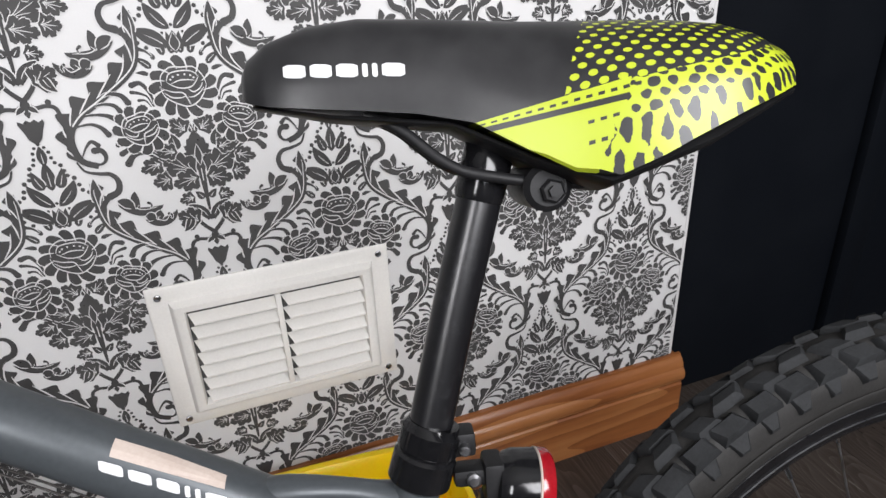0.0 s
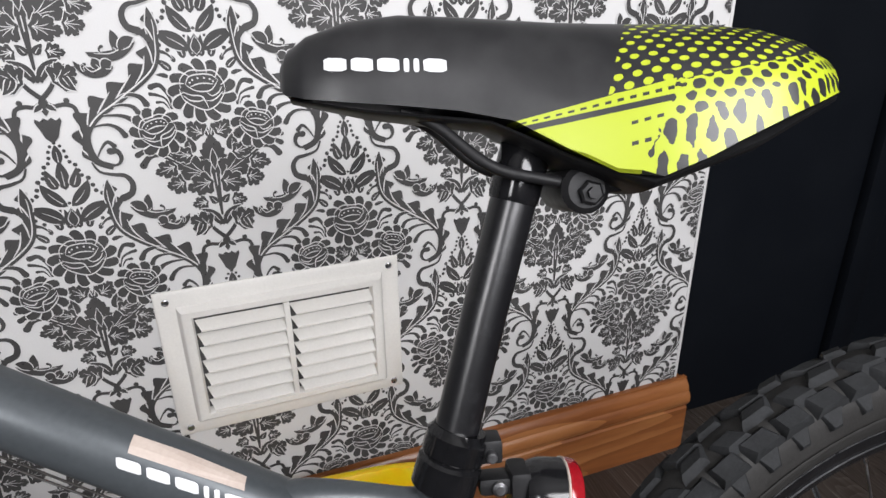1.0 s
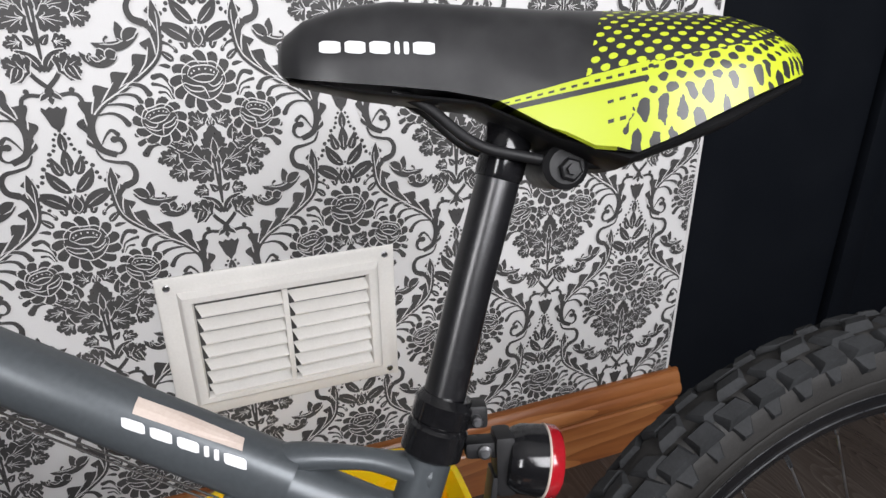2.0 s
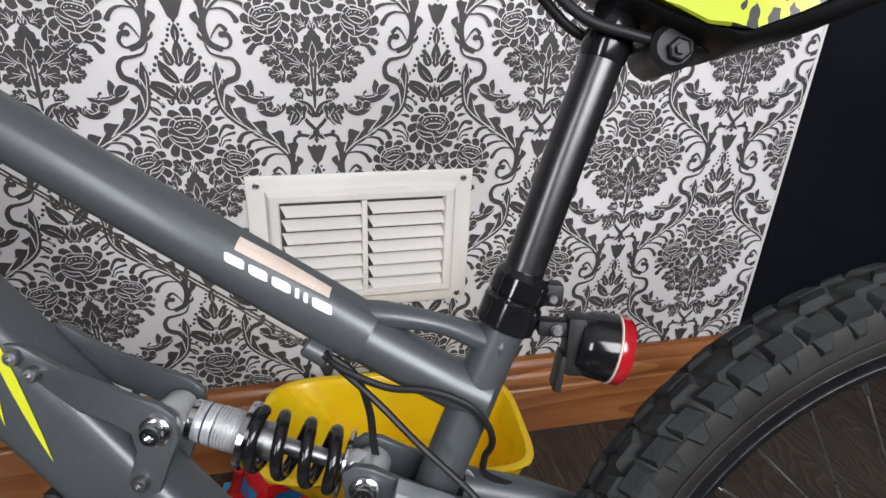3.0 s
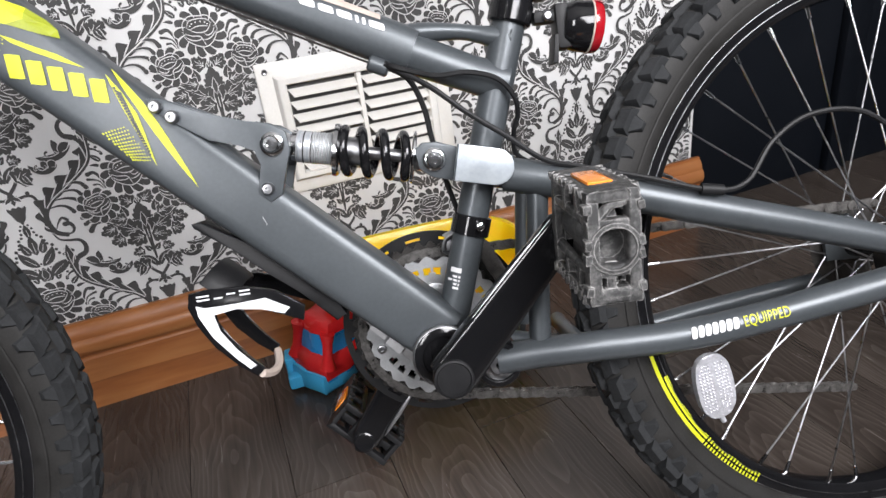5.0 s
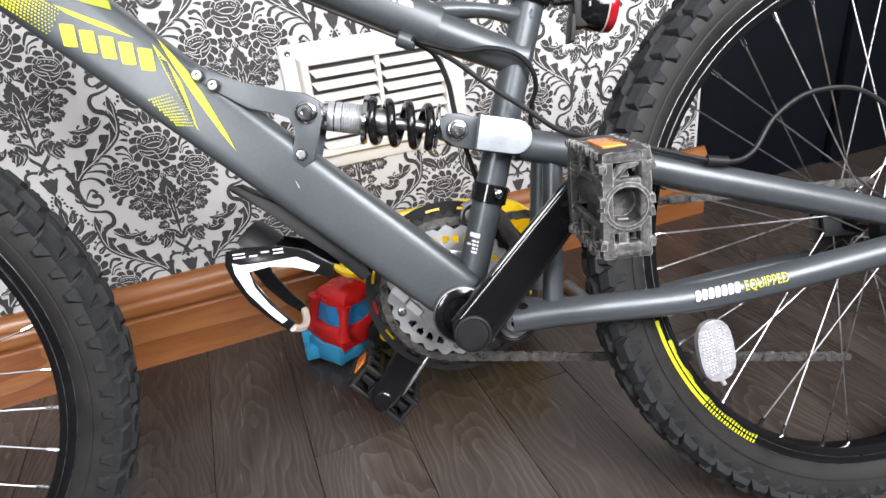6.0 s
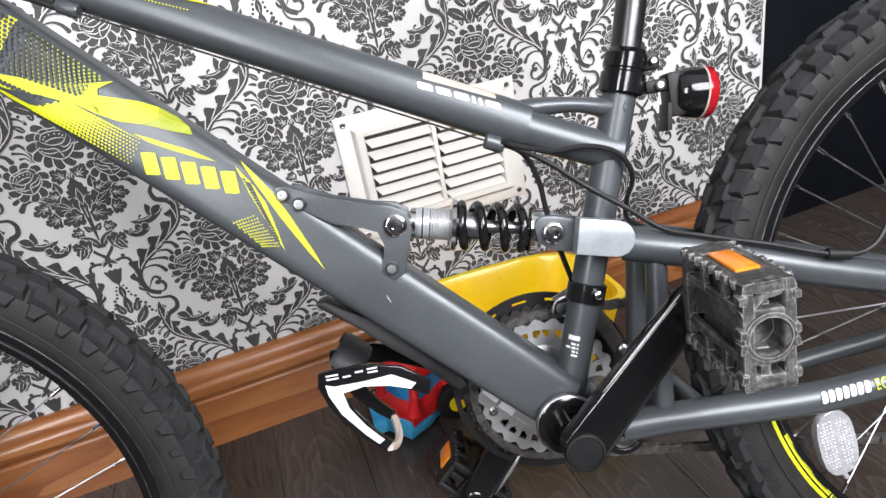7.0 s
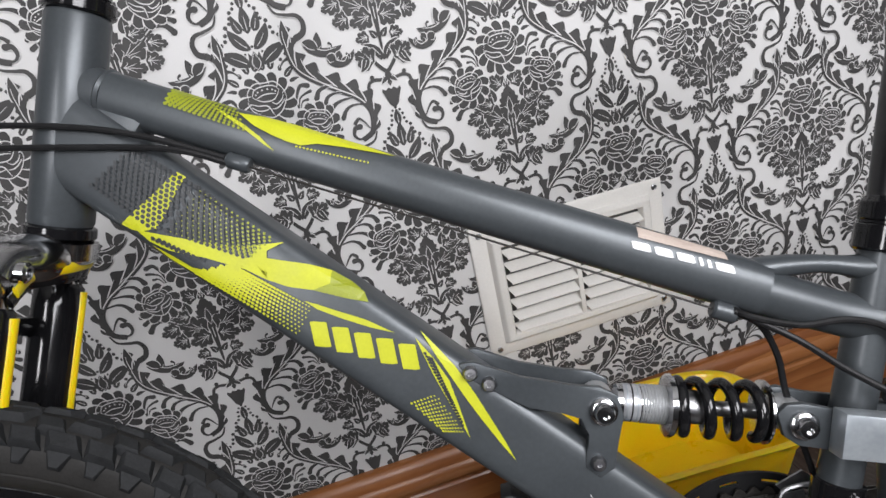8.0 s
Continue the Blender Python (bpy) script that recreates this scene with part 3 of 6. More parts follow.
def rose(cx, cz, r, mirror, petals, turn, tilt):
    """A full rose: toothed round petals, a cup and a beaded heart, parted by cream lines."""
    out = []
    layer[0] += 2
    n = petals * 9
    for k in range(n):
        a = 2 * math.pi * k / n
        f = abs(math.sin(petals * a / 2 + turn)) ** 0.7
        q = 0.79 + 0.21 * f + 0.03 * math.sin(petals * 4.5 * a + cx)
        out.append((cx + r * q * math.cos(a), cz + r * q * math.sin(a) * 0.97))
    lay([(cx + (a - cx) * 1.04, cz + (b - cz) * 1.04) for a, b in out], pale_polys, mirror)
    layer[0] += 2
    lay(out, dark_polys, mirror)
    ct, st = math.cos(radians(tilt)), math.sin(radians(tilt))
    put = lambda a, b: (cx + r * (a * ct - b * st), cz + r * (a * st + b * ct))
    for k in range(petals):
        a = (2 * math.pi * k - 2 * turn) / petals
        c, s = math.cos(a), math.sin(a)
        ribbon([(cx + r * q * math.cos(a + (q - 0.9) * 0.5), cz + r * q * math.sin(a + (q - 0.9) * 0.5)) for q in (0.56, 0.66, 0.76, 0.86)], lambda t: 0.4 + 0.9 * t, pale_polys, mirror)
    for arc in ([(-0.62, 0.12), (-0.58, 0.40), (-0.30, 0.62), (0.05, 0.60), (0.38, 0.58), (0.60, 0.30), (0.66, 0.02)],
                [(-0.66, 0.10), (-0.58, -0.22), (-0.28, -0.46), (0.05, -0.58), (0.36, -0.44), (0.58, -0.16), (0.66, 0.04)],
                [(-0.46, 0.20), (-0.20, 0.02), (0.10, -0.02), (0.30, 0.06), (0.48, 0.30)],
                [(-0.46, 0.22), (-0.34, 0.44), (-0.02, 0.50), (0.30, 0.46), (0.48, 0.30)],
                [(-0.60, 0.02), (-0.36, -0.10), (-0.06, -0.16), (0.04, -0.34), (0.10, -0.54)],
                [(0.12, -0.06), (0.26, -0.16), (0.46, -0.06), (0.56, 0.10)],
                [(0.06, -0.30), (0.24, -0.30), (0.42, -0.20), (0.58, -0.04)],
                [(-0.58, -0.10), (-0.40, -0.26), (-0.16, -0.30), (0.00, -0.26)],
                [(-0.34, 0.14), (-0.10, 0.22), (0.14, 0.22), (0.34, 0.18)]):
        line([put(a, b) for a, b in arc], 0.55 + r * 0.006, mirror)
    for k in range(6):
        a = math.pi * (0.06 + 0.88 * k / 5)
        bead(*put(0.34 * math.cos(a), 0.24 + 0.15 * math.sin(a)), r * 0.030, pale_polys, mirror, 7)


def motif():
    # rays over the rose
    petal(5, 38, 7, 63, 4.4, 0.06)
    petal(15, 37, 24, 61, 4.6, 0.10)
    petal(26, 33, 31, 42, 2.6, 0.2, True, False)
    comma([(26, 35), (33, 43), (40, 46)], 2.3)
    petal(31, 24, 47, 37, 4.2, 0.12)
    petal(35, 17, 49, 20, 2.6, 0.15, True, False)
    # combs beside the rose
    comma([(37, -20), (38, -6), (46, 8), (56, 7)], 3.4)
    comma([(38, -20), (42, -8), (50, -3), (58, -1)], 2.2)
    comma([(40, -20), (45, -12), (52, -11)], 1.8)
    # jewel over the rays, with its beads
    lay([(0, 64), (3.5, 59), (7.6, 50), (6, 44), (0, 38), (-6, 44), (-7.6, 50), (-3.5, 59)], dark_polys, False)
    line([(0, 62), (5.4, 51), (4, 45), (0, 40.5)], 0.5)
    for k in range(6):
        bead(11.0 + 1.6 * math.sin(k * 0.6), 46 + 4.4 * k - 0.25 * k * k, 1.7)
    bead(0, 70, 1.9, None, False)
    petal(8, 46, 44, 67, 9.6, 0.10, True, True, 0.85)
    petal(2, 66, 25, 96, 8.0, -0.16, True, True, 0.85)
    petal(0, 86, 0, 121, 7.6, 0, False, True, 0.8)
    petal(8, 88, 16, 112, 6.4, -0.1)
    petal(0, 116, 0, 140, 5.6, 0, False, True, 0.9)
    for x, z, r in ((46, 60, 2.6), (48, 67, 2.9), (44, 74, 3.0), (37, 78, 2.7), (31, 82, 2.6), (29, 89, 2.6), (26, 98, 2.8), (20, 102, 2.4), (18, 108, 2.4), (16, 115, 2.5), (11, 119, 2.2), (9, 125, 2.2),
                    (8, 132, 2.1), (5, 138, 1.9), (39, 53, 2.4), (31, 47, 2.4)):
        bead(x, z, r)
    bead(0, 142, 2.0, None, False)
    # fan and bud under the rose
    for a, b in ((3, -40), (7, -41)):
        petal(a * 0.4, -56, a, b, 1.7, 0, True, False)
    vine_leaf(7, -54, 42, 23, 22)
    petal(24, -75, 28, -53, 7.4, 0.10)
    path = [(0, -104 + 50 * i / 42) for i in range(43)]
    ribbon(path, lambda t: 17.5 * math.sin(math.pi * (0.08 + 0.92 * t)) ** 0.8 * (0.74 + 0.26 * ((t * 6) % 1.0)) if t < 0.985 else 0.0, dark_polys, False)
    line([(0, -98), (4.4, -85), (0, -70)], 0.55)
    # bouquet of toothed leaves
    vine_leaf(6, -106, 30, 45, 30)
    vine_leaf(4, -112, -14, 32, 25)
    vine_leaf(36, -110, -10, 22, 23)
    vine_leaf(23, -78, 12, 25, 18)
    vine_leaf(43, -88, -18, 26, 20)
    vine_leaf(14, -138, -10, 19, 16)
    petal(4, -142, 13, -131, 4.6, 0.1)
    comma([(42, -82), (56, -70), (72, -66), (84, -71)], 3.4)
    comma([(44, -84), (60, -74), (72, -75), (80, -84)], 4.2)
    comma([(42, -80), (54, -66), (72, -58), (86, -60)], 2.8)
    ribbon([(0, -98), (0, -120), (0, -140), (0, -160)], lambda t: 4.6 * (1 - 0.72 * t), dark_polys, False)
    ribbon([(0, -102), (0, -118)], lambda t: 0.6, pale_polys, False)
    petal(0, -156, 0, -172, 4.6, 0, False, False, 1.3)
    # foot: curled leaves, ivy leaves and crossing stems
    petal(3, -170, 25, -147, 6.0, 0.26)
    petal(12, -156, 30, -152, 3.8, -0.3, True, False)
    ribbon(through_points([(3, -171), (10, -162), (16, -166), (12, -176), (1, -188)], 6), lambda t: 1.7 + 1.0 * t, dark_polys)
    vine_leaf(14, -172, 30, 28, 27)
    petal(24, -164, 36, -182, 5.4, -0.2)
    ribbon(through_points([(0, -188), (8, -197), (20, -196), (29, -200), (32, -214)], 6), lambda t: 2.3, dark_polys)
    bead(23, -192, 3.2)
    petal(0, -186, 0, -208, 5.6, 0, False, False, 0.8)
    petal(2, -196, 11, -203, 2.8, 0.1, True, False)
    lay([(0, -212), (4, -209.5), (8, -213), (12.5, -210), (13.5, -214), (10, -222), (6.5, -232), (0, -239), (-6.5, -232), (-10, -222), (-13.5, -214), (-12.5, -210), (-8, -213), (-4, -209.5)], dark_polys, False)
    # great plume: a cream-ribbed spine with plump leaflets on one side and streamers on the other
    spine = through_points([(43, 88), (42, 66), (50, 29), (88, -2), (119, -23), (133, -45), (129, -72), (112, -82)], 18)
    LOBES = 9.0

    def lobed(t):
        """Half widths of the plume: forward-leaning lobes on its outer side, a plain edge within."""
        lobe = 0.34 + 0.66 * abs(math.sin(math.pi * (t * LOBES - 0.16 * math.sin(2 * math.pi * t * LOBES)))) ** 0.55
        rise = min(1.0, 0.35 + 2.2 * t) * min(1.0, 0.25 + 2.6 * (1.0 - t))
        return (2.6 + 18.5 * rise * lobe, 3.4 + 1.2 * math.sin(math.pi * t))
    ribbon(spine[:109], lobed, dark_polys)
    petal(44, 60, 45, 94, 6.4, 0.04, True, False)
    for k in range(1, 9):
        i = int(108 * k / LOBES)
        (ax, az), (bx, bz), (cx, cz) = spine[i - 3], spine[i + 4], spine[i + 10]
        q = math.hypot(bx - ax, bz - az)
        nx, nz = -(bz - az) / q, (bx - ax) / q
        line([(ax + nx * 12, az + nz * 12), (bx + nx * 6, bz + nz * 6), (cx + nx * 1.5, cz + nz * 1.5)], 0.9)
    comma([(98, -7), (84, 0), (70, -3), (64, -12)], 3.7, 1.0)
    comma([(106, -13), (90, -11), (79, -14), (74, -22)], 3.2, 1.0)
    comma([(118, -22), (100, -22), (88, -25), (80, -31)], 3.4, 1.0)
    comma([(128, -34), (110, -32), (99, -37), (93, -46)], 3.4, 1.0)
    ribbon(spine[8:120], lambda t: 0.9 * (0.4 + 0.6 * math.sin(math.pi * t)), pale_polys)
    # scrolls
    ribbon(spine[80:], lambda t: 4.2 - 0.5 * t, dark_polys)
    comma(spine[-5:-4] + [(106, -79), (102, -72), (105, -64), (112, -63)], 4.0)
    comma([(126, -68), (120, -58), (113, -52), (107, -57)], 2.8)
    comma([(134, -74), (128, -86), (115, -91), (102, -94), (96, -104), (99, -116), (109, -121)], 4.4, 1.0)
    rose(0, -1, 39, False, 13, 0.3, 0)
    rose(57, -45.5, 31.5, True, 11, 0.9, -14)
    # loose bird-like leaves
    for (ax, az), (hx, hz), (wx, wz) in (((115, 49), (63, 56), (86, 71)), ((129, 40), (90, 31), (110, 42))):
        mx, mz = (ax + hx) / 2, min(az, hz) - 5
        ribbon(bez((ax, az), (mx + 8, mz - 2), (mx - 10, mz - 1), (hx, hz + 2)), lambda t: (7.0 * math.sin(math.pi * t ** 0.8) ** 0.8, 4.4 * math.sin(math.pi * t)), dark_polys)
        petal(mx - 2, mz + 2, wx, wz, 5.4, 0.2, True, False, 1.1)
        petal(mx - 8, mz + 4, hx + 1, hz + 6, 6.2, -0.25, True, False, 1.1)
        comma([(mx + 10, mz + 1), (mx + 12, mz + 7), (mx + 9, mz + 10)], 1.8)
        line([(ax - 8, az - 2), (mx + 4, mz + 2), (mx - 5, mz + 5), (mx - 2, mz + 9)], 0.6)


motif()


def clip(poly, axis, limit, keep_less):
    out = []
    for i, p in enumerate(poly):
        q = poly[(i + 1) % len(poly)]
        a = (p[axis] <= limit) == keep_less
        b = (q[axis] <= limit) == keep_less
        if a:
            out.append(p)
        if a != b:
            t = (limit - p[axis]) / (q[axis] - p[axis])
            out.append((p[0] + (q[0] - p[0]) * t, p[1] + (q[1] - p[1]) * t))
    return out


def repeat(name, polys, depth, material, label):
    """Prints the outlines all over the wall; overlapping ones lie in layers a hair apart."""
    verts, faces = [], []
    for j in range(-3, 11):
        z = 0.591 + 0.19 * j
        for i in range(-8, 4):
            x = 0.1065 + 0.335 * i + (0.1675 if j % 2 else 0.0)
            for lv, p in polys:
                q = [(x + a, z + b) for a, b in p]
                xs, zs = [a for a, b in q], [b for a, b in q]
                if max(zs) < 0.166 or max(zs) > HIGH or min(xs) > WALL_END - 0.001 or min(xs) < WALL_START:
                    continue
                if min(zs) < 0.166:
                    q = clip(q, 1, 0.166, False)
                if max(xs) > WALL_END - 0.001:
                    q = clip(q, 0, WALL_END - 0.001, True)
                if len(q) > 2:
                    y = -depth - 0.000004 * lv
                    faces.append(tuple(range(len(verts), len(verts) + len(q))))
                    verts += [(a, y, b) for a, b in q]
    me = bpy.data.meshes.new(name)
    me.from_pydata(verts, [], faces)
    me.materials.append(material)
    ob = new(name, me)
    ob.parent = wall_north
    tagged(ob, label, kind="stuff")


repeat("damask_print", dark_polys, 0.0003, flock, "charcoal glitter damask print")
repeat("damask_lines", pale_polys, 0.0003, paper_cream, "fine cream lines within the damask print")

# ---- the bicycle: x to its rear, z up in its own plane, y away from the room's middle ----
AX = Vector((0.963, -0.2696, 0.0))
UP = Vector((0.0771, 0.2755, 0.9582))
BACK = Vector((0.2584, 0.9227, -0.2860))
BIKE = Matrix(((AX.x, BACK.x, UP.x, 0.0), (AX.y, BACK.y, UP.y, -0.6931), (AX.z, BACK.z, UP.z, 0.0), (0, 0, 0, 1)))
bike = thing("bicycle", BIKE, "dark grey and lime full-suspension mountain bike leaning beside the papered wall", "bicycle")


def P(u, v, off=0.0):
    """A point of the bicycle: along, up, and out towards its left side."""
    return Vector((u, -off, v))


BB = (-0.108, 0.307)
REAR = (0.383, 0.340)
HEAD_TOP, HEAD_LOW = (-0.612, 0.935), (-0.668, 0.765)
DT0, DT1 = (-0.640, 0.835), (-0.110, 0.325)
TT0, TT1 = (-0.625, 0.877), (-0.100, 0.605)
DT_H, DT_W = 0.0365, 0.026
TT_H, TT_W = 0.0215, 0.020


def oval_tube(p0, p1, h0, h1, w0, w1, power=2.6, seg=36, n=24):
    """A straight tube with a rounded, boxy section."""
    bm = bmesh.new()
    a, b = Vector((p0[0], 0, p0[1])), Vector((p1[0], 0, p1[1]))
    d = (b - a).normalized()
    nrm = Vector((-d.z, 0, d.x))
    rings = []
    for i in range(n + 1):
        t = i / n
        h, w = h0 + (h1 - h0) * t, w0 + (w1 - w0) * t
        ring = []
        for k in range(seg):
            q = 2 * math.pi * k / seg
            c, s = math.cos(q), math.sin(q)
            ring.append(bm.verts.new(a + (b - a) * t + nrm * h * math.copysign(abs(s) ** (2 / power), s) + Vector((0, 1, 0)) * w * math.copysign(abs(c) ** (2 / power), c)))
        rings.append(ring)
    for r0, r1 in zip(rings, rings[1:]):
        for j in range(seg):
            bm.faces.new((r0[j], r0[(j + 1) % seg], r1[(j + 1) % seg], r1[j]))
    bm.faces.new(rings[0][::-1])
    bm.faces.new(rings[-1])
    return bm


def on_tube(p0, p1, h, w, power, lift=0.0006):
    """Maps (along, across) of a tube's left side to its surface."""
    a, b = Vector((p0[0], 0, p0[1])), Vector((p1[0], 0, p1[1]))
    d = (b - a).normalized()
    nrm = Vector((-d.z, 0, d.x))
    if nrm.z < 0:
        nrm = -nrm

    def f(s, t):
        t = max(-0.995, min(0.995, t))
        return a + (b - a) * s + nrm * h * t + Vector((0, -1, 0)) * (w * (1 - abs(t) ** power) ** (1 / power) + lift)
    return f


def word(name, polys, surface, material, parent, label, step=0.16):
    """Each shape of a name is a print of its own."""
    for p in polys:
        decal(name, [p], surface, material, parent, label, step)


def decal(name, polys, surface, material, parent, label="", step=0.16):
    """Thin print on a surface: each outline is cut into small facets that follow the curve."""
    bm = bmesh.new()
    for poly in polys:
        vs = [bm.verts.new((s, 0, t)) for s, t in poly]
        if len(vs) > 2:
            bm.faces.new(vs)
    big = [f for f in bm.faces if len(f.verts) > 4 or f.calc_area() > 0.004]
    if big:
        bmesh.ops.triangulate(bm, faces=big)
        for _ in range(3):
            edges = [e for e in bm.edges if abs(e.verts[0].co.z - e.verts[1].co.z) > step]
            if not edges:
                break
            bmesh.ops.subdivide_edges(bm, edges=edges, cuts=1)
            bmesh.ops.triangulate(bm, faces=[f for f in bm.faces if len(f.verts) > 4])
    for v in bm.verts:
        v.co = surface(v.co.x, v.co.z)
    me = bpy.data.meshes.new(name)
    bm.to_mesh(me)
    bm.free()
    me.materials.append(material)
    ob = new(name, me)
    ob.parent = parent
    if label:
        ob["label"] = label
    return ob


def dots(corners, ns, nt, r0, r1, ratio):
    """A grid of round dots inside four corners; r0 to r1 along. ratio: along over across."""
    out = []
    (a, b, c, d) = corners
    for i in range(ns):
        for j in range(nt):
            u, v = (i + (0.5 if j % 2 else 0.0)) / ns, (j + 0.5) / nt
            s = (a[0] * (1 - u) + b[0] * u) * (1 - v) + (d[0] * (1 - u) + c[0] * u) * v
            t = (a[1] * (1 - u) + b[1] * u) * (1 - v) + (d[1] * (1 - u) + c[1] * u) * v
            r = r0 + (r1 - r0) * u
            if abs(t) < 0.97 and r > 0:
                out.append([(s + r * ratio * math.cos(k * math.pi / 4), t + r * math.sin(k * math.pi / 4)) for k in range(8)])
    return out


# frame tubes
down_tube = part("down_tube", oval_tube(DT0, DT1, 0.0375, 0.0305, 0.025, 0.027, 5.2), frame_grey, bike)
top_tube = part("top_tube", oval_tube(TT0, TT1, 0.0205, 0.0215, 0.019, 0.020, 2.4), frame_grey, bike)
seat_tube = part("seat_tube", tube([P(BB[0], BB[1]), P(-0.041, 0.510), P(0.002, 0.640)], 0.0162, 24), frame_grey, bike)
part("top_tube_branch", tube(smooth_path([P(-0.110, 0.6085), P(-0.078, 0.5925), P(-0.050, 0.5790), P(-0.0305, 0.5705), P(-0.014, 0.5640)], 4), [0.0195 - 0.0002 * k for k in range(9)] + [0.0179 + 0.0002 * k for k in range(8)], 20), frame_grey, bike)
part("top_tube_strut", tube(smooth_path([P(-0.122, 0.6200), P(-0.090, 0.6215), P(-0.052, 0.6175), P(-0.026, 0.6105), P(-0.006, 0.6060)], 4), [0.0090, 0.0094, 0.0097, 0.0098, 0.0096, 0.0090, 0.0084, 0.0078, 0.0074, 0.0074, 0.0078, 0.0084, 0.0094, 0.0106, 0.0118, 0.0130, 0.0140], 18, 1.25, (0, 1, 0)), frame_grey, bike)
head_dir = Vector((HEAD_TOP[0] - HEAD_LOW[0], 0, HEAD_TOP[1] - HEAD_LOW[1])).normalized()
HL = (Vector((HEAD_TOP[0], 0, HEAD_TOP[1])) - Vector((HEAD_LOW[0], 0, HEAD_LOW[1]))).length
head_at = P(*HEAD_LOW)
head_tube = part("head_tube", lathe([(0.0, 0.0245), (0.003, 0.026), (HL - 0.003, 0.026), (HL, 0.0245)], head_at, head_dir, 32), frame_grey, bike)
gus = plate([(-0.648, 0.838), (-0.605, 0.868), (-0.560, 0.842), (-0.585, 0.815), (-0.640, 0.800)], -0.016, 0.016, 0.006)
part("head_gusset", gus, frame_grey, bike)
for s0, s1, r in ((HL, HL + 0.014, 0.0285), (HL + 0.014, HL + 0.026, 0.024), (-0.012, 0.0, 0.0285)):
    part("headset_cup", lathe([(s0 + 0.0005, r - 0.002), (s0 + 0.002, r), (s1 - 0.002, r), (s1, r - 0.003)], head_at, head_dir, 28), black_gloss, bike)
part("headset_nut", lathe([(HL + 0.026, 0.019), (HL + 0.034, 0.019), (HL + 0.036, 0.017)], head_at, head_dir, 6), chrome, bike)
part("stem_quill", lathe([(HL + 0.036, 0.0135), (HL + 0.10, 0.0135)], head_at, head_dir, 20), black_gloss, bike)
part("weld_bead", lathe([(-0.0025, 0.0205), (0, 0.0225), (0.0025, 0.0205)], P(-0.600, 0.864), (P(*TT1) - P(*TT0)).normalized(), 28), frame_grey, bike)

# prints on the down tube
dt = on_tube(DT0, DT1, DT_H, DT_W, 5.2, 0.0009)


def word_blocks(s0, t0, s1, t1, n, height, gap=0.22, slant=0.0):
    """Plain rounded letter-sized shapes in a row, in place of a brand word."""
    out = []
    wide = {6: (1.25, 1.2, 1.2, 0.45, 0.45, 1.25)}.get(n, (1.0,) * n)
    total, run = sum(wide), 0.0
    for w in wide:
        a, b = run / total, (run + w - gap) / total
        run += w
        sa, sb = s0 + (s1 - s0) * a, s0 + (s1 - s0) * b
        ta, tb = t0 + (t1 - t0) * a, t0 + (t1 - t0) * b
        q = height / 2
        c = min((sb - sa) * 0.22, 0.0035)
        out.append([(sa + c, ta - q), (sb - c, tb - q), (sb, tb - q * 0.72), (sb + slant, tb + q * 0.72), (sb - c + slant, tb + q), (sa + c + slant, ta + q), (sa + slant, ta + q * 0.72), (sa, ta - q * 0.72)])
    return out


over = lambda lift: (lambda s, t: dt(s, t) + Vector((0, -lift, 0)))
word("lime_name_bar", word_blocks(0.372, -0.44, 0.490, 0.42, 5, 0.46, 0.2, -0.016), dt, lime, down_tube, "lime plain name shape")
decal("lime_stripe", [[(0.462, 0.92), (0.490, 0.82), (0.516, 0.70), (0.548, 0.46), (0.578, 0.19), (0.604, -0.05), (0.627, -0.29), (0.600, -0.14), (0.570, 0.06), (0.545, 0.24), (0.518, 0.46), (0.490, 0.68)]], dt, lime, down_tube, "lime wedge stripe")
decal("lime_wedge", [[(0.462, 0.74), (0.490, 0.60), (0.518, 0.38), (0.540, 0.06), (0.572, -0.44), (0.544, -0.16), (0.520, 0.08), (0.499, 0.30), (0.478, 0.55)]], dt, lime, down_tube, "lime wedge print")
decal("dark_dots", dots([(0.478, 0.58), (0.562, -0.36), (0.556, -0.24), (0.492, 0.56)], 24, 3, 0.030, 0.022, 0.07), over(0.0004), dot_print, down_tube, "dark dots over the lime wedge")
decal("lime_dots", dots([(0.496, -0.52), (0.514, -0.02), (0.566, -0.40), (0.546, -0.66)], 8, 11, 0.022, 0.014, 0.075), dt, lime, down_tube, "fine lime dots")
decal("lime_sliver", [[(0.338, 0.05), (0.354, 0.16), (0.372, 0.26), (0.406, 0.47), (0.440, 0.58), (0.415, 0.38), (0.385, 0.20), (0.356, 0.06)]], dt, lime, down_tube, "thin lime sliver")
decal("lime_band", [[(0.136, -0.74), (0.158, -0.56), (0.183, -0.34), (0.212, -0.08), (0.240, 0.20), (0.262, 0.52), (0.284, 0.88), (0.274, 0.52), (0.262, 0.24), (0.282, 0.42), (0.305, 0.64), (0.322, 0.80), (0.345, 0.94), (0.352, 0.70), (0.340, 0.36),
                     (0.316, 0.12), (0.291, -0.02), (0.264, -0.10), (0.240, -0.24), (0.218, -0.40), (0.198, -0.58), (0.180, -0.72), (0.156, -0.80)]], dt, lime, down_tube, "broad lime band")
decal("lime_fade", [[(0.345, 0.94), (0.370, 0.97), (0.388, 0.94), (0.398, 0.82), (0.378, 0.64), (0.340, 0.36), (0.352, 0.70)]], dt, lime_dim, down_tube, "band fading to dull lime")
decal("lime_tail", [[(0.160, -0.84), (0.186, -0.78), (0.213, -0.74), (0.236, -0.56), (0.262, 0.02), (0.258, -0.18), (0.238, -0.62), (0.215, -0.84), (0.186, -0.88)]], dt, lime, down_tube, "thin lime flick")
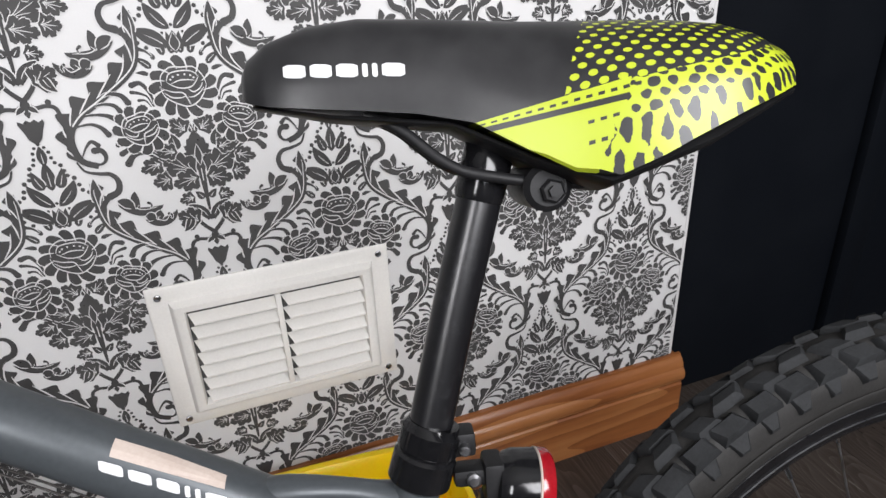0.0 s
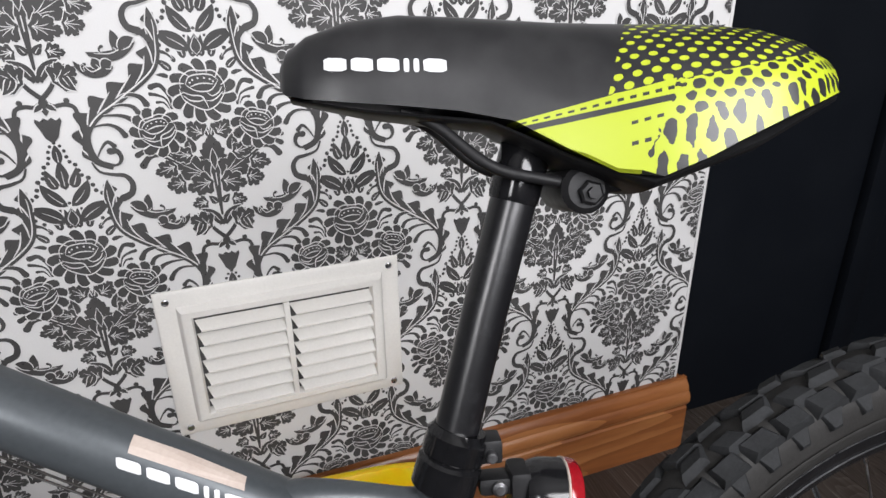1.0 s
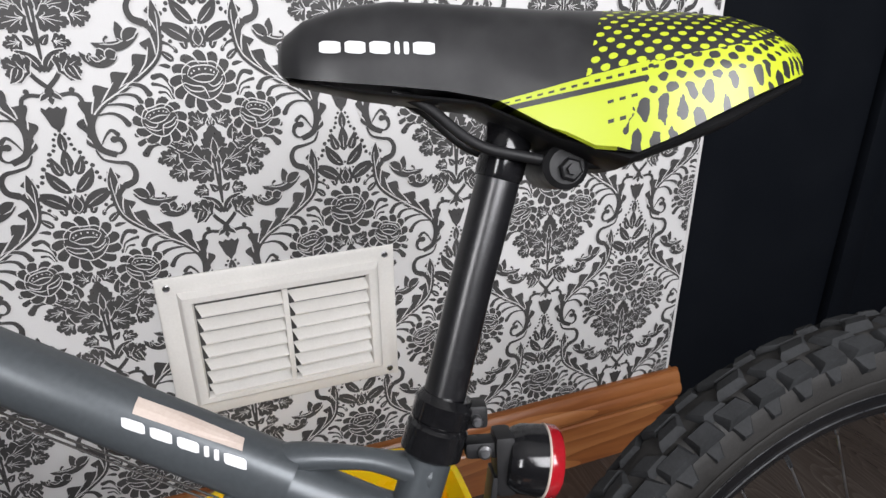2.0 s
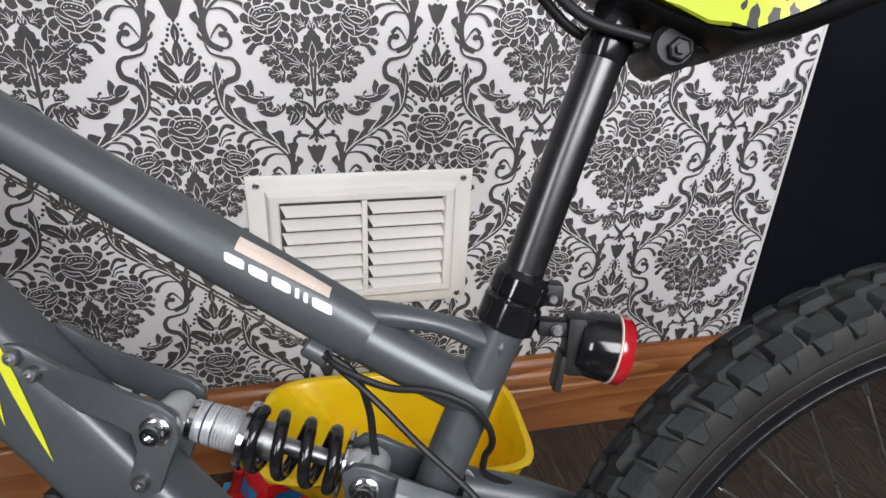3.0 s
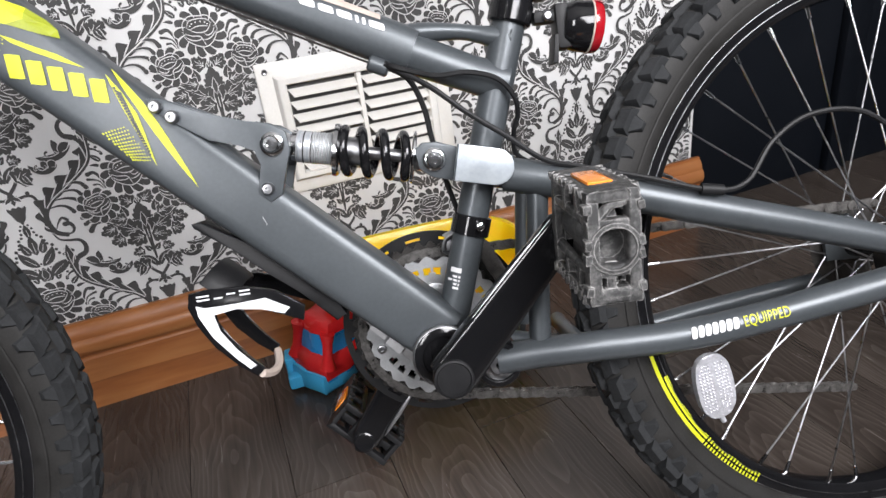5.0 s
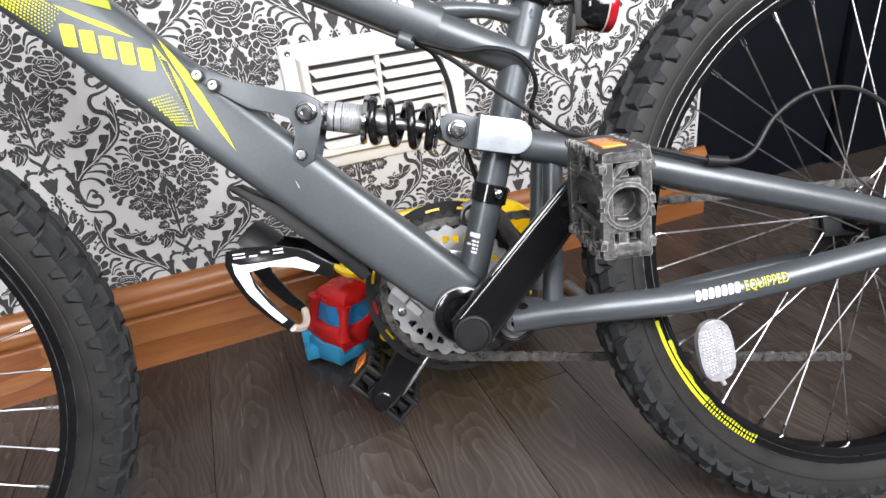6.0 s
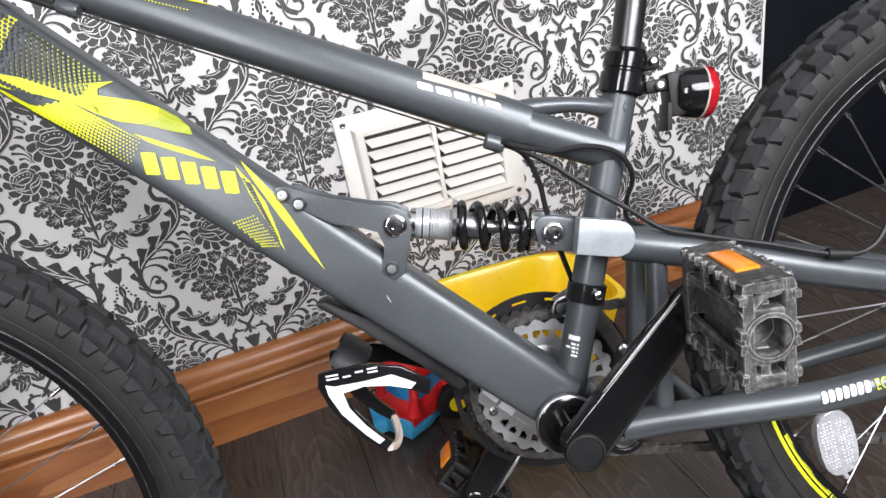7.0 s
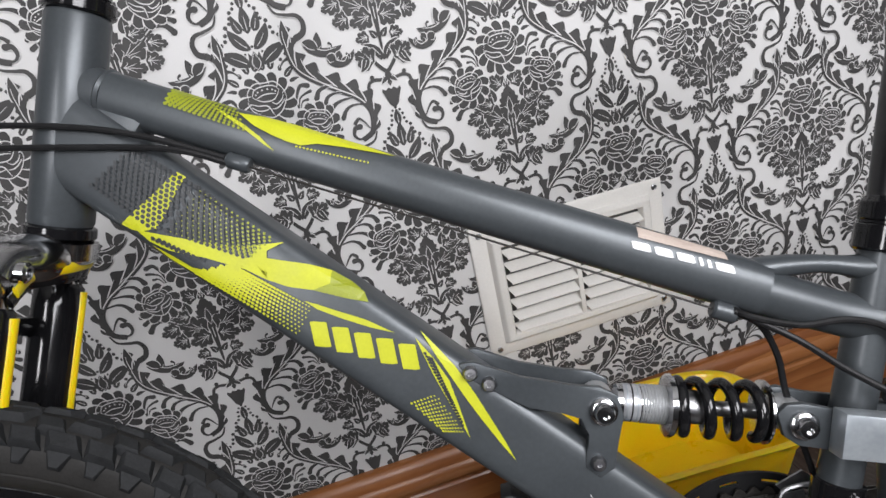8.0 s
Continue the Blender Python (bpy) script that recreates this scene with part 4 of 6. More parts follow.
decal("lime_patch", [[(0.118, -0.84), (0.124, -0.45), (0.131, 0.04), (0.137, 0.50), (0.141, 0.86), (0.153, 0.88), (0.154, 0.50), (0.155, 0.20), (0.157, -0.12), (0.156, -0.45), (0.143, -0.70), (0.132, -0.80)]], dt, lime, down_tube, "lime patch with dark dots")
decal("dark_dots", dots([(0.066, -0.50), (0.160, -0.56), (0.172, 0.88), (0.086, 0.80)], 13, 14, 0.040, 0.050, 0.062), over(0.0004), dot_print, down_tube, "dark halftone dots")
decal("dark_dots", dots([(0.166, -0.42), (0.262, 0.12), (0.268, 0.76), (0.172, 0.90)], 14, 11, 0.054, 0.040, 0.062), over(0.0004), dot_print, down_tube, "dark halftone dots")
decal("lime_dots", dots([(0.172, -0.38), (0.264, 0.16), (0.276, 0.84), (0.176, 0.86)], 14, 11, 0.014, 0.030, 0.062), over(0.0007), lime_dim, down_tube, "dull lime halftone dots")
decal("dark_dots", dots([(0.156, -0.72), (0.215, -0.55), (0.225, -0.42), (0.165, -0.62)], 10, 2, 0.050, 0.040, 0.062), over(0.0004), dot_print, down_tube, "dark dots along the band's edge")
decal("lime_dots", dots([(0.218, -0.84), (0.355, -0.70), (0.350, 0.06), (0.250, -0.16)], 26, 9, 0.052, 0.014, 0.070), dt, lime, down_tube, "lime halftone dots")
decal("scratch", [[(0.712, 0.00), (0.722, -0.10), (0.7225, -0.09), (0.7125, 0.01)]], dt, white_print, down_tube)

# prints on the top tube
tt = on_tube(TT0, TT1, TT_H, TT_W, 2.4)
decal("lime_flash", [[(0.250, 0.78), (0.285, 0.92), (0.330, 0.97), (0.384, 0.96), (0.440, 0.94), (0.476, 0.90), (0.440, 0.78), (0.405, 0.66), (0.370, 0.50), (0.349, 0.26), (0.328, 0.26), (0.307, 0.32), (0.278, 0.48)]], tt, lime, top_tube, "lime flash print")
decal("lime_slash", [[(0.214, 0.74), (0.235, 0.62), (0.263, 0.43), (0.290, 0.16), (0.316, -0.22), (0.300, -0.10), (0.272, 0.20), (0.240, 0.48)]], tt, lime, top_tube)
decal("lime_dots", dots([(0.150, 0.28), (0.276, 0.16), (0.245, 0.94), (0.148, 0.96)], 17, 7, 0.070, 0.045, 0.046), tt, lime_dim, top_tube, "dull lime halftone dots")
decal("lime_dots", dots([(0.344, 0.14), (0.450, 0.34), (0.450, 0.42), (0.344, 0.22)], 20, 1, 0.04, 0.03, 0.046), tt, lime, top_tube)
word("white_name_bar", word_blocks(0.814, 0.26, 0.956, 0.42, 6, 0.28, 0.22, -0.004), tt, white_print, top_tube, "white plain name shape")
decal("paper_sticker", [[(0.818, 0.56), (0.870, 0.62), (0.938, 0.70), (0.934, 0.94), (0.870, 0.95), (0.814, 0.92)]], tt, sticker, top_tube, "peeling beige paper label")

# seat post, collar, saddle
post = part("seat_post", tube([P(-0.003, 0.625), P(0.0270, 0.735), P(0.0525, 0.822)], 0.0145, 26), scuffed_black, bike, "scuffed glossy black seat post")
part("post_cap", lathe([(-0.034, 0.0150), (-0.030, 0.0160), (0.0, 0.0160), (0.004, 0.0135), (0.006, 0.0)], P(0.0555, 0.834), (P(0.0525, 0.822) - P(0.0270, 0.735)).normalized(), 24), black_gloss, bike)
st_dir = (P(0.002, 0.640) - P(-0.041, 0.510)).normalized()
collar = part("seat_collar", lathe([(-0.017, 0.0190), (-0.015, 0.0212), (0.003, 0.0212), (0.005, 0.0192), (0.0065, 0.0192), (0.008, 0.0205), (0.021, 0.0205), (0.0225, 0.0192), (0.026, 0.0170)], P(0.000, 0.634), st_dir, 32), black_gloss, bike, "black seat collar")
part("collar_lug", box((0.016, -0.010, 0.636), (0.034, 0.010, 0.652), 0.003), black_plastic, collar)
part("collar_bolt", lathe([(0.0, 0.0035), (0.006, 0.0035), (0.007, 0.0025)], P(0.026, 0.643, 0.010), (0, -1, 0), 10), steel, collar)


# along, half width, ridge height, skirt height, how square
SADDLE = [(-0.0900, 0.006, 0.886, 0.872, 2.0), (-0.0860, 0.013, 0.894, 0.868, 2.0), (-0.0740, 0.0190, 0.903, 0.865, 2.1), (-0.0500, 0.0235, 0.911, 0.862, 2.2), (-0.0200, 0.0260, 0.914, 0.859, 2.3),
          (0.012, 0.0290, 0.912, 0.855, 2.4), (0.042, 0.0345, 0.9095, 0.848, 2.5), (0.070, 0.0440, 0.907, 0.831, 2.5), (0.094, 0.0540, 0.9055, 0.817, 2.5), (0.116, 0.0620, 0.904, 0.814, 2.6),
          (0.138, 0.0680, 0.903, 0.823, 2.6), (0.160, 0.0710, 0.901, 0.834, 2.6), (0.183, 0.0705, 0.898, 0.844, 2.5), (0.203, 0.0650, 0.893, 0.851, 2.3), (0.219, 0.0540, 0.886, 0.856, 2.1), (0.229, 0.0380, 0.879, 0.860, 2.0), (0.233, 0.0190, 0.873, 0.862, 2.0)]


def saddle():
    bm = bmesh.new()
    st = SADDLE
    uv = bm.loops.layers.uv.new("UVMap")
    seg = 33
    rings, coords = [], []
    for u, w, top, low, sq in st:
        ring, cs = [], []
        for k in range(seg):
            a = math.pi * (k / (seg - 1)) - math.pi / 2
            s, c = math.sin(a), math.cos(a)
            y = w * math.copysign(abs(s) ** (2 / sq), s)
            z = low + (top - low) * abs(c) ** (2 / sq * 0.95)
            if abs(s) > 0.985:
                z = low
            ring.append(bm.verts.new((u, y, z)))
            cs.append((u, k / (seg - 1)))
        rings.append(ring)
        coords.append(cs)
    for i in range(len(rings) - 1):
        for k in range(seg - 1):
            f = bm.faces.new((rings[i][k], rings[i][k + 1], rings[i + 1][k + 1], rings[i + 1][k]))
            for lp, (a, b) in zip(f.loops, ((i, k), (i, k + 1), (i + 1, k + 1), (i + 1, k))):
                arc = (coords[a][b][1] - 0.5) * 2 * (st[a][1] + (st[a][2] - st[a][3]))
                lp[uv].uv = (coords[a][b][0], arc)
    bm.faces.new([r[0] for r in rings] + [r[-1] for r in rings[::-1]])
    bm.faces.new(rings[0])
    bm.faces.new(rings[-1][::-1])
    return bm


def saddle_cover():
    """Matt black, with lime halftone dots over the tail and a lime flash on each flank."""
    m, nt, b, ln = nodes_of("saddle_cover")

    def math_node(op, a, c=None, clamp=False):
        n = nt.nodes.new("ShaderNodeMath")
        n.operation, n.use_clamp = op, clamp
        for i, v in enumerate((a, c)):
            if v is None:
                continue
            if isinstance(v, (int, float)):
                n.inputs[i].default_value = v
            else:
                ln.new(v, n.inputs[i])
        return n.outputs[0]
    tc = nt.nodes.new("ShaderNodeUVMap")
    sp = nt.nodes.new("ShaderNodeSeparateXYZ")
    ln.new(tc.outputs[0], sp.inputs[0])
    u = sp.outputs[0]
    v = math_node("ABSOLUTE", sp.outputs[1])
    pitch = 0.0096
    # staggered dots
    row = math_node("FLOOR", math_node("DIVIDE", v, pitch * 0.75))
    odd = math_node("MULTIPLY", math_node("MODULO", row, 2.0), 0.5)
    fu = math_node("SUBTRACT", math_node("FRACT", math_node("ADD", math_node("DIVIDE", u, pitch), odd)), 0.5)
    fv = math_node("MULTIPLY", math_node("SUBTRACT", math_node("FRACT", math_node("DIVIDE", v, pitch * 0.75)), 0.5), 0.75)
    dist = math_node("SQRT", math_node("ADD", math_node("MULTIPLY", fu, fu), math_node("MULTIPLY", fv, fv)))
    # dots swell down the flank until they merge
    flank = math_node("DIVIDE", math_node("SUBTRACT", v, 0.060), 0.06, True)
    radius = math_node("ADD", 0.215, math_node("MULTIPLY", flank, 0.07))
    dotm = math_node("LESS_THAN", dist, radius)
    tail = math_node("GREATER_THAN", math_node("ADD", u, math_node("MULTIPLY", v, 0.25)), 0.117)
    dotted = math_node("MULTIPLY", dotm, tail)
    # flash on each flank: a thin upper band, a dark gap, then the broad lower field
    oc = nt.nodes.new("ShaderNodeTexCoord")
    so = nt.nodes.new("ShaderNodeSeparateXYZ")
    ln.new(oc.outputs["Object"], so.inputs[0])
    x, z = so.outputs[0], so.outputs[2]
    # low on the tail the print turns round: dark blobs on lime
    low_tail = math_node("LESS_THAN", math_node("SUBTRACT", z, math_node("MULTIPLY", math_node("SUBTRACT", x, 0.12), 0.16)), 0.8635)
    blobs = math_node("GREATER_THAN", math_node("ADD", dist, math_node("MULTIPLY", math_node("SUBTRACT", noise_tex(nt, 120, 2), 0.5), 0.6)), 0.31)
    swap = nt.nodes.new("ShaderNodeMix")
    ln.new(low_tail, swap.inputs[0])
    ln.new(dotm, swap.inputs[2])
    ln.new(blobs, swap.inputs[3])
    dotted = math_node("MULTIPLY", swap.outputs[0], tail)
    dx = math_node("SUBTRACT", x, 0.042)
    up = math_node("SUBTRACT", math_node("ADD", 0.8475, math_node("MULTIPLY", dx, 0.22)), z)
    thin_w = math_node("ADD", 0.0035, math_node("MULTIPLY", dx, 0.055))
    right = math_node("LESS_THAN", math_node("SUBTRACT", x, math_node("MULTIPLY", z, 0.5)), math_node("ADD", -0.316, math_node("MULTIPLY", noise_tex(nt, 140, 2), 0.022)))
    left = math_node("GREATER_THAN", x, 0.040)
    thin = math_node("MULTIPLY", math_node("GREATER_THAN", up, 0.0), math_node("LESS_THAN", up, thin_w))
    field = math_node("GREATER_THAN", up, math_node("ADD", thin_w, 0.0034))
    cell = math_node("ABSOLUTE", math_node("SUBTRACT", math_node("FRACT", math_node("DIVIDE", x, 0.0062)), 0.5))
    small_hole = math_node("LESS_THAN", cell, 0.26)
    mid_thin = math_node("MULTIPLY", math_node("GREATER_THAN", up, math_node("MULTIPLY", thin_w, 0.45)), math_node("LESS_THAN", up, math_node("MULTIPLY", thin_w, 0.70)))
    row_a = math_node("LESS_THAN", math_node("ABSOLUTE", math_node("SUBTRACT", up, 0.0175)), 0.0009)
    row_b = math_node("LESS_THAN", math_node("ABSOLUTE", math_node("SUBTRACT", up, 0.0285)), 0.0011)
    rows = math_node("MAXIMUM", row_a, row_b)
    holes = math_node("MULTIPLY", small_hole, math_node("MAXIMUM", mid_thin, math_node("MULTIPLY", rows, math_node("GREATER_THAN", x, 0.098))))
    solid = math_node("MULTIPLY", math_node("MAXIMUM", thin, field), math_node("MULTIPLY", left, right))
    solid = math_node("MULTIPLY", solid, math_node("SUBTRACT", 1.0, holes, True))
    inside = math_node("MULTIPLY", math_node("GREATER_THAN", up, 0.0), math_node("MULTIPLY", left, right))
    lime_m = math_node("ADD", math_node("MULTIPLY", solid, inside), math_node("MULTIPLY", dotted, math_node("SUBTRACT", 1.0, inside)), True)
    nz = noise_tex(nt, 60, 4)
    base = ramp(nt, nz, [(0.3, (0.010, 0.010, 0.011)), (0.7, (0.020, 0.020, 0.021))])
    mix = nt.nodes.new("ShaderNodeMix")
    mix.data_type = "RGBA"
    ln.new(lime_m, mix.inputs[0])
    ln.new(base, mix.inputs[6])
    mix.inputs[7].default_value = (0.38, 0.45, 0.02, 1)
    ln.new(mix.outputs[2], b.inputs["Base Color"])
    b.inputs["Roughness"].default_value = 0.33
    b.inputs["Specular IOR Level"].default_value = 0.45
    bump(nt, b, noise_tex(nt, 900, 2), 0.08, 0.0004)
    return m


sad = part("saddle", saddle(), saddle_cover(), bike, "matt black saddle with lime halftone tail")
base_bm = bmesh.new()
add_tube(base_bm, [P(-0.084, 0.866), P(-0.04, 0.857), P(0.03, 0.848), P(0.075, 0.825), P(0.112, 0.811), P(0.166, 0.831), P(0.221, 0.854)], [0.010, 0.019, 0.027, 0.041, 0.060, 0.070, 0.050], 20, 0.13, (0, 0, 1))
part("saddle_base", base_bm, black_plastic, sad, "black plastic saddle base")
for sd in (1, -1):
    rail = smooth_path([P(-0.020, 0.858, 0.010 * sd), P(0.000, 0.848, 0.014 * sd), P(0.026, 0.826, 0.020 * sd), P(0.050, 0.817, 0.022 * sd), P(0.105, 0.809, 0.022 * sd), P(0.150, 0.822, 0.030 * sd), P(0.185, 0.842, 0.036 * sd)], 5)
    part("saddle_rail", tube(rail, 0.0036, 10), black_plastic, sad)
cl = bmesh.new()
add_lathe(cl, [(-0.030, 0.011), (-0.027, 0.0145), (0.027, 0.0145), (0.030, 0.011)], P(0.084, 0.808), (0, 1, 0), 20)
clamp = part("saddle_clamp", cl, black_plastic, sad)
for sd in (1, -1):
    part("clamp_nut", lathe([(0, 0.0075), (0.003, 0.0075), (0.0042, 0.0060), (0.0043, 0.0035), (0.0075, 0.0035)], P(0.086, 0.806, 0.030 * sd), (0, -sd, 0), 6), black_plastic, sad)
# white name shapes on the saddle's flank, laid on its curve
name_polys = word_blocks(-0.063, 0.8835, 0.008, 0.8800, 6, 0.0075, 0.2)


def saddle_skin(u, z):
    """The left flank at a height."""
    k = max(i for i in range(len(SADDLE) - 1) if SADDLE[i][0] <= u)
    p, q = SADDLE[k], SADDLE[k + 1]
    f = (u - p[0]) / (q[0] - p[0])
    w, top, low, sq = (p[i] + (q[i] - p[i]) * f for i in (1, 2, 3, 4))
    c = max(0.0, min(1.0, (z - low) / (top - low))) ** (sq / 2 / 0.95)
    return P(u, z, w * math.sqrt(max(0.0, 1 - c * c)) ** (2 / sq) + 0.0009)


word("white_name_bar", name_polys, saddle_skin, white_print, sad, "white plain name shape", 0.0025)

# rear lamp on the collar
LD = (0.985, 0, -0.172)
LAMP = P(0.0460, 0.6110)
lamp = part("rear_lamp", lathe([(0.0, 0.012), (0.001, 0.0190), (0.005, 0.0215), (0.010, 0.0235), (0.0255, 0.0245), (0.0262, 0.0238)], LAMP, LD, 32), black_gloss, bike, "glossy black rear lamp with a red lens")
part("lamp_lens", lathe([(0.0258, 0.0240), (0.0270, 0.0252), (0.0335, 0.0248), (0.0362, 0.0225), (0.0374, 0.014), (0.0378, 0.0)], LAMP, LD, 32), red_lens, lamp, "red plastic lens")
part("lamp_ring", lathe([(0.0252, 0.0245), (0.0257, 0.0253), (0.0266, 0.0253), (0.0270, 0.0245)], LAMP, LD, 32, True), sticker, lamp, "thin pale ring between body and lens")
part("lamp_bracket", box((0.018, -0.009, 0.614), (0.046, 0.009, 0.626), 0.004), black_plastic, lamp)
part("lamp_mount", box((0.038, -0.013, 0.588), (0.052, 0.013, 0.630), 0.004), black_plastic, lamp)
part("lamp_clip", plate([(0.036, 0.602), (0.040, 0.602), (0.037, 0.576), (0.032, 0.576)], -0.012, 0.012, 0.001), black_plastic, lamp)
part("lamp_screw", lathe([(0, 0.0048), (0.003, 0.0048), (0.0045, 0.003)], P(0.031, 0.620, 0.009), (0, -1, 0), 14), steel, lamp)

# shock, its bracket and the yoke
brk = [(-0.346, 0.592), (-0.334, 0.592), (-0.300, 0.574), (-0.262, 0.561), (-0.240, 0.556), (-0.228, 0.547), (-0.226, 0.530), (-0.232, 0.515), (-0.240, 0.490), (-0.252, 0.484), (-0.262, 0.494), (-0.259, 0.508),
       (-0.254, 0.520), (-0.258, 0.534), (-0.272, 0.541), (-0.296, 0.547), (-0.318, 0.563), (-0.340, 0.579)]
for sd in (1, -1):
    part("shock_bracket", plate(brk, -0.0245 * sd - 0.003, -0.0245 * sd + 0.003, 0.001), frame_grey, bike)
for u, v in ((-0.338, 0.584), (-0.325, 0.573), (-0.252, 0.497)):
    part("bracket_bolt", lathe([(0, 0.006), (0.004, 0.006), (0.006, 0.0045), (0.0062, 0.002), (0.004, 0.0018)], P(u, v, 0.0275), (0, -1, 0), 12), steel, bike)
E0, E1 = P(-0.241, 0.537), P(-0.095, 0.502)
sdir = (E1 - E0).normalized()
SL = (E1 - E0).length
shock = part("shock_absorber", lathe([(0.012, 0.011), (0.014, 0.0150), (0.040, 0.0150), (0.041, 0.0135), (0.056, 0.0135)], E0, sdir, 28), chrome, bike, "silver coil shock absorber")
th = bmesh.new()
for k in range(9):
    add_lathe(th, [(0.0330 + 0.0024 * k, 0.0150), (0.0341 + 0.0024 * k, 0.0160), (0.0352 + 0.0024 * k, 0.0150)], E0, sdir, 24)
part("shock_thread", th, dull_steel, shock)
part("shock_label", lathe([(0.0185, 0.0151), (0.0188, 0.0153), (0.0318, 0.0153), (0.0321, 0.0151)], E0, sdir, 28), foil_label, shock, "silver foil label with dark print lines")
for k in range(3):
    x0 = 0.0205 + 0.0042 * k
    part("label_line", lathe([(x0, 0.0152), (x0 + 0.0002, 0.01545), (x0 + 0.0013, 0.01545), (x0 + 0.0015, 0.0152)], E0, sdir, 28), black_plastic if k == 1 else plate_grey, shock)
part("preload_ring", lathe([(0.053, 0.020), (0.054, 0.0255), (0.058, 0.0260), (0.060, 0.0235)], E0, sdir, 12), chrome, shock)
part("shock_rod", lathe([(0.058, 0.0138), (0.082, 0.0138), (0.083, 0.0062), (SL - 0.012, 0.0062)], E0, sdir, 20), steel, shock)
part("spring_seat", lathe([(SL - 0.0215, 0.0225), (SL - 0.0205, 0.0255), (SL - 0.0185, 0.0255), (SL - 0.0175, 0.0225)], E0, sdir, 28), chrome, shock)
part("shock_eye_body", lathe([(SL - 0.018, 0.010), (SL - 0.014, 0.0125), (SL - 0.006, 0.0125)], E0, sdir, 20), dull_steel, shock)
a_ = sdir.orthogonal().normalized()
c_ = sdir.cross(a_)
coil = []
COIL0, COIL1, TURNS = 0.0630, SL - 0.0265, 3.5
for i in range(141):
    q = 2 * math.pi * TURNS * i / 140 + 0.6
    run = min(1.0, max(0.0, (i / 140 - 0.07) / 0.86))
    coil.append(E0 + sdir * (COIL0 + (COIL1 - COIL0) * run) + (a_ * math.cos(q) + c_ * math.sin(q)) * 0.0205)
part("coil_spring", tube(coil, 0.0047, 12), black_gloss, shock, "glossy black coil spring")
for e in (E0, E1):
    part("shock_eye", lathe([(-0.014, 0.0125), (-0.012, 0.0135), (0.012, 0.0135), (0.014, 0.0125)], e, (0, 1, 0), 24), dull_steel, shock)
    part("shock_bolt", lathe([(0.0, 0.0110), (0.003, 0.0110), (0.0045, 0.009), (0.0046, 0.0080), (0.0095, 0.0078), (0.0110, 0.0066), (0.0111, 0.0036), (0.0080, 0.0034)], e + Vector((0, -0.0275, 0)), (0, -1, 0), 18), chrome, shock)
yoke = [(-0.112, 0.513), (-0.104, 0.519), (-0.090, 0.518), (-0.068, 0.509), (-0.020, 0.496), (-0.014, 0.486), (-0.018, 0.470), (-0.030, 0.466), (-0.070, 0.477), (-0.100, 0.486), (-0.110, 0.495)]
for sd in (1, -1):
    part("yoke_arm", plate(yoke, -0.0235 * sd - 0.0035, -0.0235 * sd + 0.0035, 0.0015), frame_grey, bike)
part("yoke_cover", plate(pill(-0.0500, 0.4902, 0.054, 0.034, -14.5, False), -0.0475, -0.0275, 0.002), plate_grey, bike, "pale grey rounded cover plate on the yoke")

# rear swing arm
for sd in (1, -1):
    part("seat_stay", tube([P(-0.030, 0.479, 0.026 * sd), P(0.025, 0.464, 0.040 * sd), P(0.131, 0.428, 0.050 * sd), P(0.276, 0.382, 0.058 * sd), P(0.365, 0.352, 0.062 * sd)], [0.0165, 0.0165, 0.0160, 0.0145, 0.0120], 18), frame_grey, bike)
    drop, far = (0.0, 0.0) if sd > 0 else (0.036, 0.030)
    part("chain_stay", tube(smooth_path([P(-0.062, 0.302, 0.040 * sd), P(-0.02, 0.304 - drop * 0.5, 0.044 * sd - far * 0.3), P(0.033, 0.304 - drop, 0.050 * sd - far), P(0.122, 0.304 - drop, 0.058 * sd - far), P(0.212, 0.313 - drop, 0.062 * sd - far), P(0.365, 0.333 - drop * 1.2, 0.064 * sd - far)], 4), 0.0150 if sd > 0 else 0.0105, 18), frame_grey, bike)
    part("brace_tube", tube([P(-0.001, 0.470, 0.030 * sd), P(-0.009, 0.400, 0.032 * sd), P(-0.018, 0.312, 0.040 * sd)], 0.0105, 14), frame_grey, bike)
    part("dropout", plate([(0.340, 0.366), (0.372, 0.372), (0.400, 0.350), (0.402, 0.328), (0.380, 0.318), (0.345, 0.320)], -0.066 * sd - 0.003, -0.066 * sd + 0.003, 0.001), frame_grey, bike)
def stay_skin(u, h):
    """The chain stay's outer side: along, and height above its middle line."""
    k = u - 0.122
    return P(u, 0.304 + 0.10 * k + h, 0.0585 + 0.044 * k + math.sqrt(max(0.0, 0.0152 ** 2 - h * h)) + 0.0006)


word("white_name_bar", word_blocks(0.118, 0.0055, 0.164, 0.0055, 7, 0.0100, 0.2, 0.001), stay_skin, white_print, bike, "white plain name shape", 0.0025)
txt = bpy.data.curves.new("equipped", "FONT")
txt.body, txt.size = "EQUIPPED", 0.0135
txt_ob = new("equipped_text", txt)
txt_me = bpy.data.meshes.new_from_object(txt_ob.evaluated_get(bpy.context.evaluated_depsgraph_get()))
bpy.data.objects.remove(txt_ob)
txt_me.materials.clear()
txt_me.materials.append(lime)
tb = bmesh.new()
tb.from_mesh(txt_me)
for _ in range(3):
    bmesh.ops.triangulate(tb, faces=tb.faces[:])
    bmesh.ops.subdivide_edges(tb, edges=[e for e in tb.edges if abs(e.verts[0].co.y - e.verts[1].co.y) > 0.0022], cuts=1)
tb.to_mesh(txt_me)
tb.free()
for v in txt_me.vertices:
    v.co = stay_skin(0.1675 + v.co.x * 0.72, 0.0008 + v.co.y)
eq = new("lime_lettering", txt_me)
eq.parent = bike
eq["label"] = "lime lettering on the chain stay"
